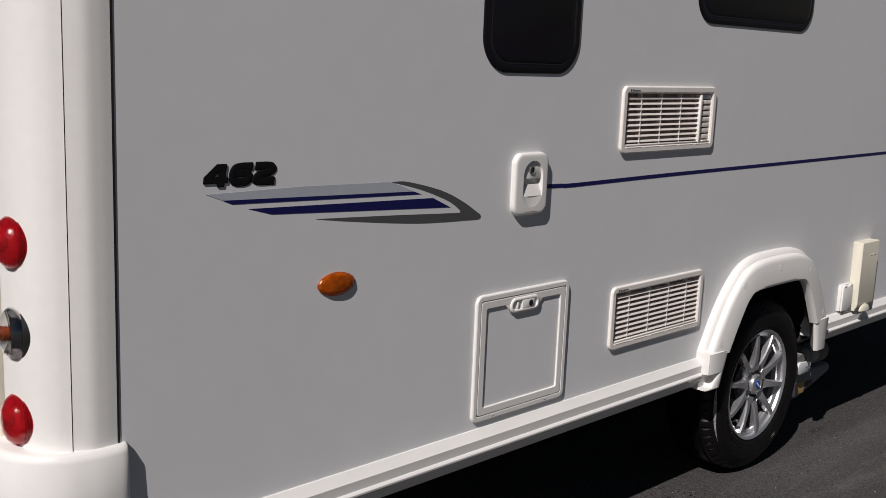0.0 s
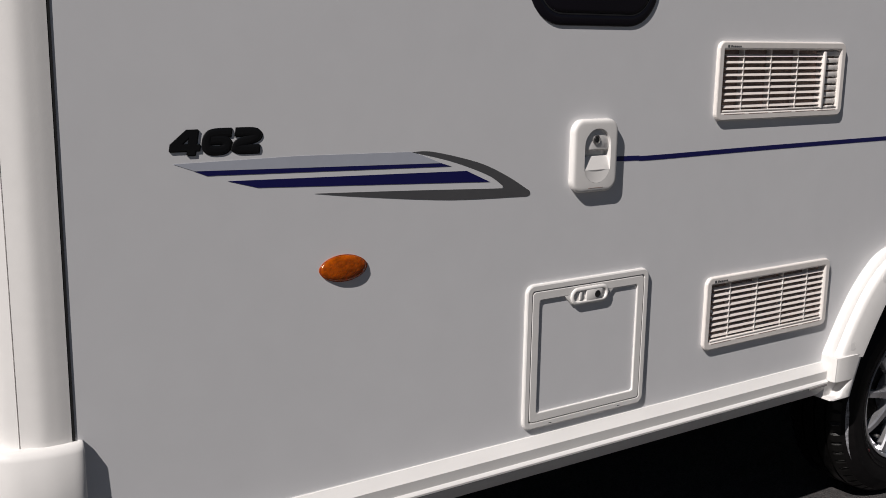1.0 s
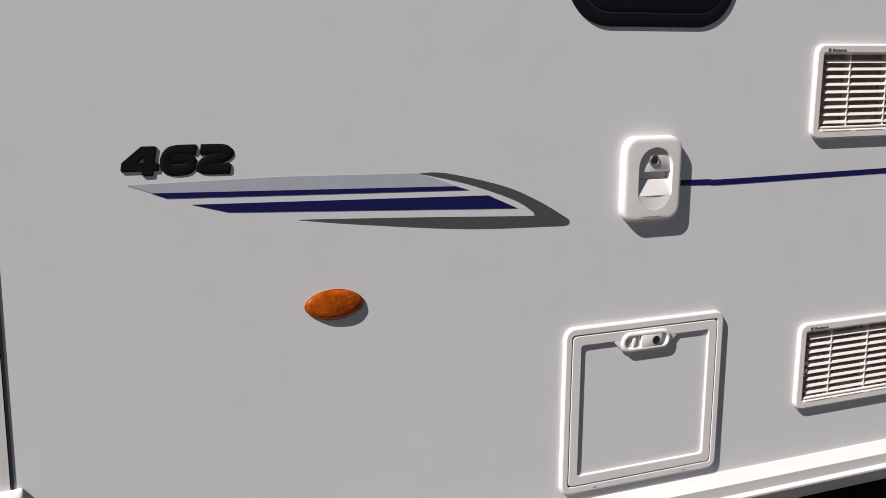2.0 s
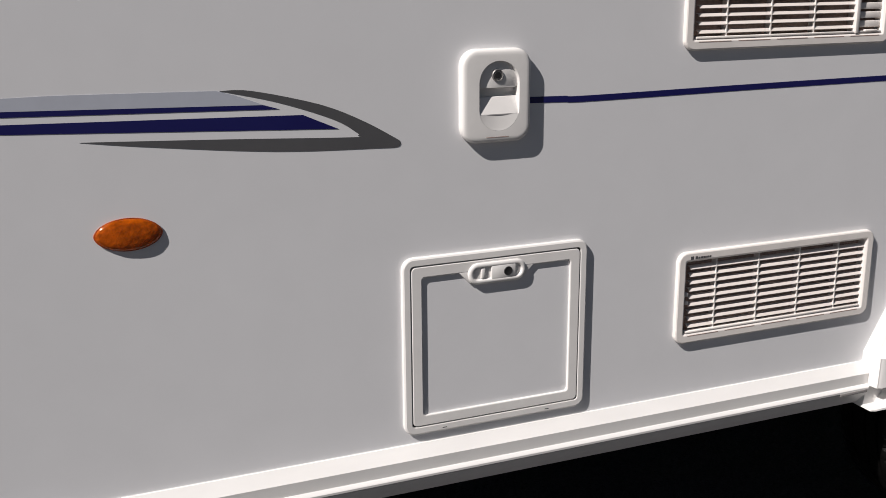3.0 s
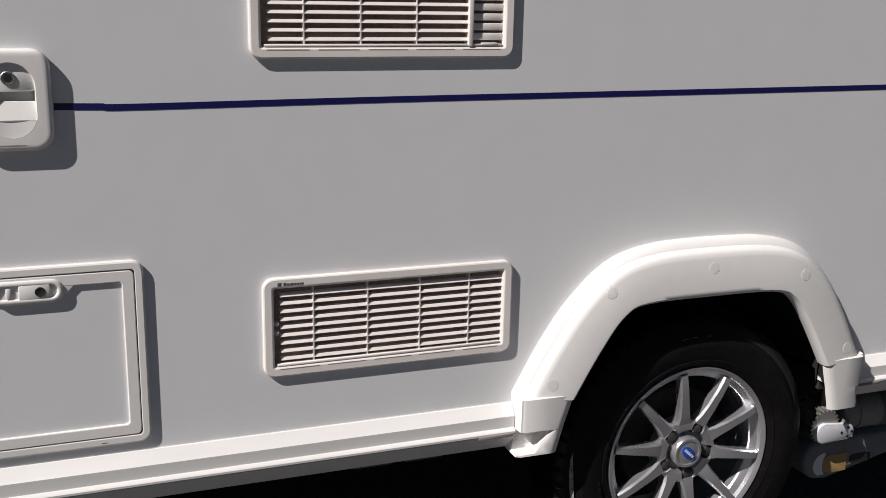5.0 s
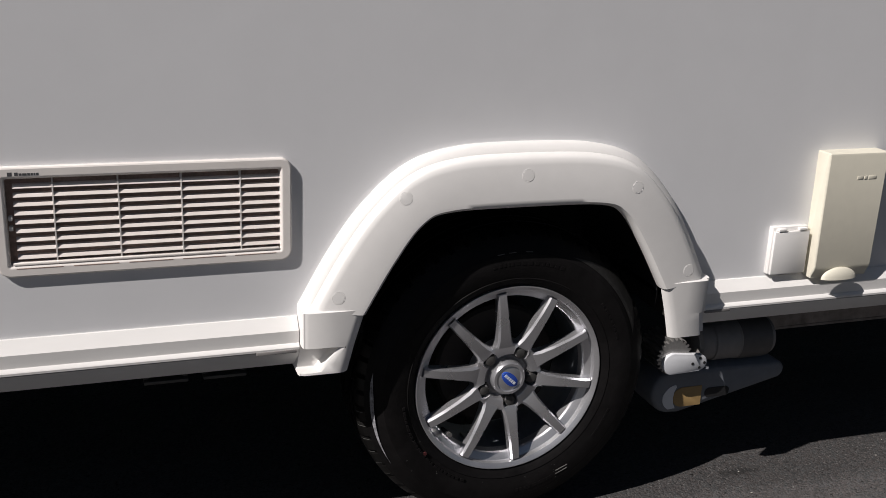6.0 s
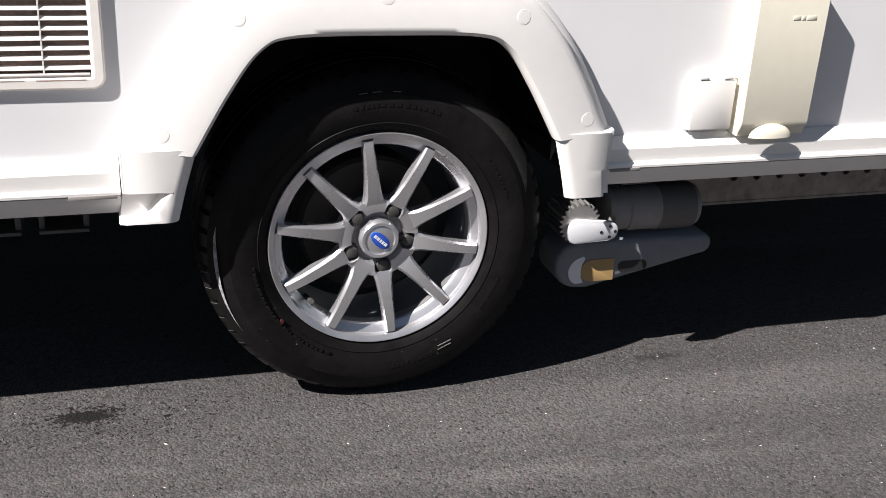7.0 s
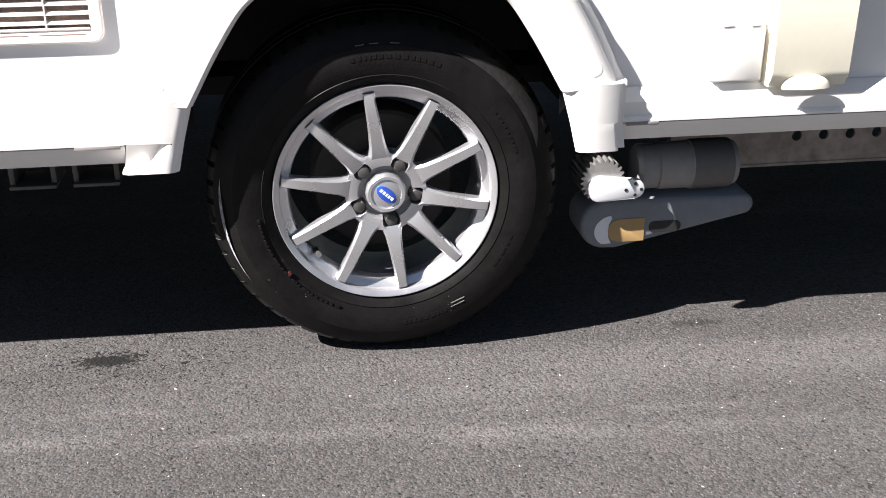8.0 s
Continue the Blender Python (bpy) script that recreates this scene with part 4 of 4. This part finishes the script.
b2 = part("motor_band", bm, M_SLEEVE, mover)
b2.matrix_basis = pose(0, .095, .283, 0, 0, -90)


def gear_shape(k, r, y):
    return r - .0055 if (k % 4) in (0, 1) else r


gear = part("mover_roller", revolve(bm_new(), [(0, .042), (.030, .042), (.040, .043), (.0405, .05), (.0405, .115), (.030, .118), (0, .118)], 96, shape=lambda k, r, y: gear_shape(k, r, y) if r > .035 else r), M_STEEL, mover, "ribbed aluminium drive roller", smooth=15)
gear.matrix_basis = pose(.384, 0, .278)
pts = []
for (px, pz, pr), a0, a1 in (((.379, .2645, .0235), 90, 270), ((.441, .2625, .0175), 270, 450)):
    pts += [(px + pr * math.cos(radians(a)), pz + pr * math.sin(radians(a))) for a in np.linspace(a0, a1, 14)]
plate = part("mover_plate", prism(bm_new(), pts, .034, .046, .002), M_LIGHTPLATE, mover, "pale grey end plate")
for x, z in ((.441, .273), (.441, .252), (.452, .262), (.424, .262)):
    part("plate_screw", revolve(bm_new(), [(0, -.001), (.003, -.001), (.0035, .002)], 10), M_SEAL, mover).matrix_basis = pose(x, .034, z)
part("mover_bracket", revolve(bm_new(), [(0, .455), (.034, .455), (.041, .462), (.041, .500)], 32), M_MOTOR, mover).matrix_basis = pose(0, .095, .283, 0, 0, -90)

# chassis under the floor
bm = bm_new()
zt, zb = .376, .200
xs = [.868 + .058 * k for k in range(31)]
hole = .0110
for x in xs:     # a web with a round hole in each length
    sq = []
    for (ax, az), (bx, bz) in zip(((-1, -1), (1, -1), (1, 1), (-1, 1)), ((1, -1), (1, 1), (-1, 1), (-1, -1))):
        sq += [(.029 * (ax + (bx - ax) * k / 6), .257 + (.079 if az + (bz - az) * k / 6 > 0 else .057) * (az + (bz - az) * k / 6)) for k in range(6)]
    ring = []
    for dx, z in sq:
        d = math.hypot(dx, z - .257)
        ring.append((x + dx / d * hole, .257 + (z - .257) / d * hole))
    sq = [(x + dx, z) for dx, z in sq]
    loft(bm, [[(q[0], .30, q[1]) for q in sq], [(q[0], .30, q[1]) for q in ring], [(q[0], .306, q[1]) for q in ring]])
box(bm, .60, .839, .300, .306, .200, .336)
box(bm, .60, X1, .298, .36, .194, .200)
box(bm, .60, X1, .298, .36, .336, .376)
part("chassis_rail", bm, M_GALV, caravan, "galvanised steel chassis rail with round holes", smooth=0)
part("chassis_rail", box(bm_new(), -2.2, -.70, .30, .36, .27, .376, .002), M_GALV, caravan, "galvanised steel chassis rail")
for x in (-.655, -.545):
    bm = bm_new()
    box(bm, x, x + .010, .22, .30, .262, .376, .002)
    box(bm, x + .072, x + .082, .22, .30, .262, .376, .002)
    box(bm, x, x + .082, .21, .30, .255, .262, .002)
    part("floor_bracket", bm, M_SLEEVE, caravan, "dark steel bracket under the floor")

# ---- loose stone chips of the road surface ----
def chips(name, count, lo, hi, seed, mat, label):
    rs = np.random.RandomState(seed)
    px, py = rs.uniform(-1.3, 1.5, count), rs.uniform(-1.15, 0.12, count)
    size = rs.uniform(lo, hi, count)
    size[((px + .49) / .075) ** 2 + ((py - .027) / .036) ** 2 < 1] = .0006
    octa = np.array([(1, 0, 0), (0, 1, 0), (-1, 0, 0), (0, -1, 0), (0, 0, 1)], float)
    ang, flat, ex = rs.uniform(0, 6.28, count), rs.uniform(.35, .8, count), rs.uniform(.7, 1.5, count)
    V = np.zeros((count, 5, 3))
    ca, sa = np.cos(ang)[:, None], np.sin(ang)[:, None]
    ox, oy = octa[None, :, 0] * ex[:, None], octa[None, :, 1] / ex[:, None]
    jit = rs.uniform(-.3, .3, (count, 5))
    V[:, :, 0] = px[:, None] + size[:, None] * (ca * ox - sa * oy + jit)
    V[:, :, 1] = py[:, None] + size[:, None] * (sa * ox + ca * oy + jit[:, ::-1])
    V[:, :, 2] = octa[None, :, 2] * (size * flat)[:, None] - .0003 + ground_z(V[:, :, 0])
    F = (np.arange(count)[:, None, None] * 5 + np.array([(0, 1, 4), (1, 2, 4), (2, 3, 4), (3, 0, 4)])[None]).reshape(-1, 3)
    me = bpy.data.meshes.new(name)
    me.from_pydata(V.reshape(-1, 3).tolist(), [], F.tolist())
    tagged(part_of(name, me, mat, smooth=0), label, "gravel", kind="stuff")


chips("stone_chips", 26000, .0013, .0034, 7, M_CHIPS, "small grey stone chips set in the asphalt")
chips("pale_chips", 260, .0012, .0030, 9, M_PALECHIP, "few pale quartz chips in the asphalt")
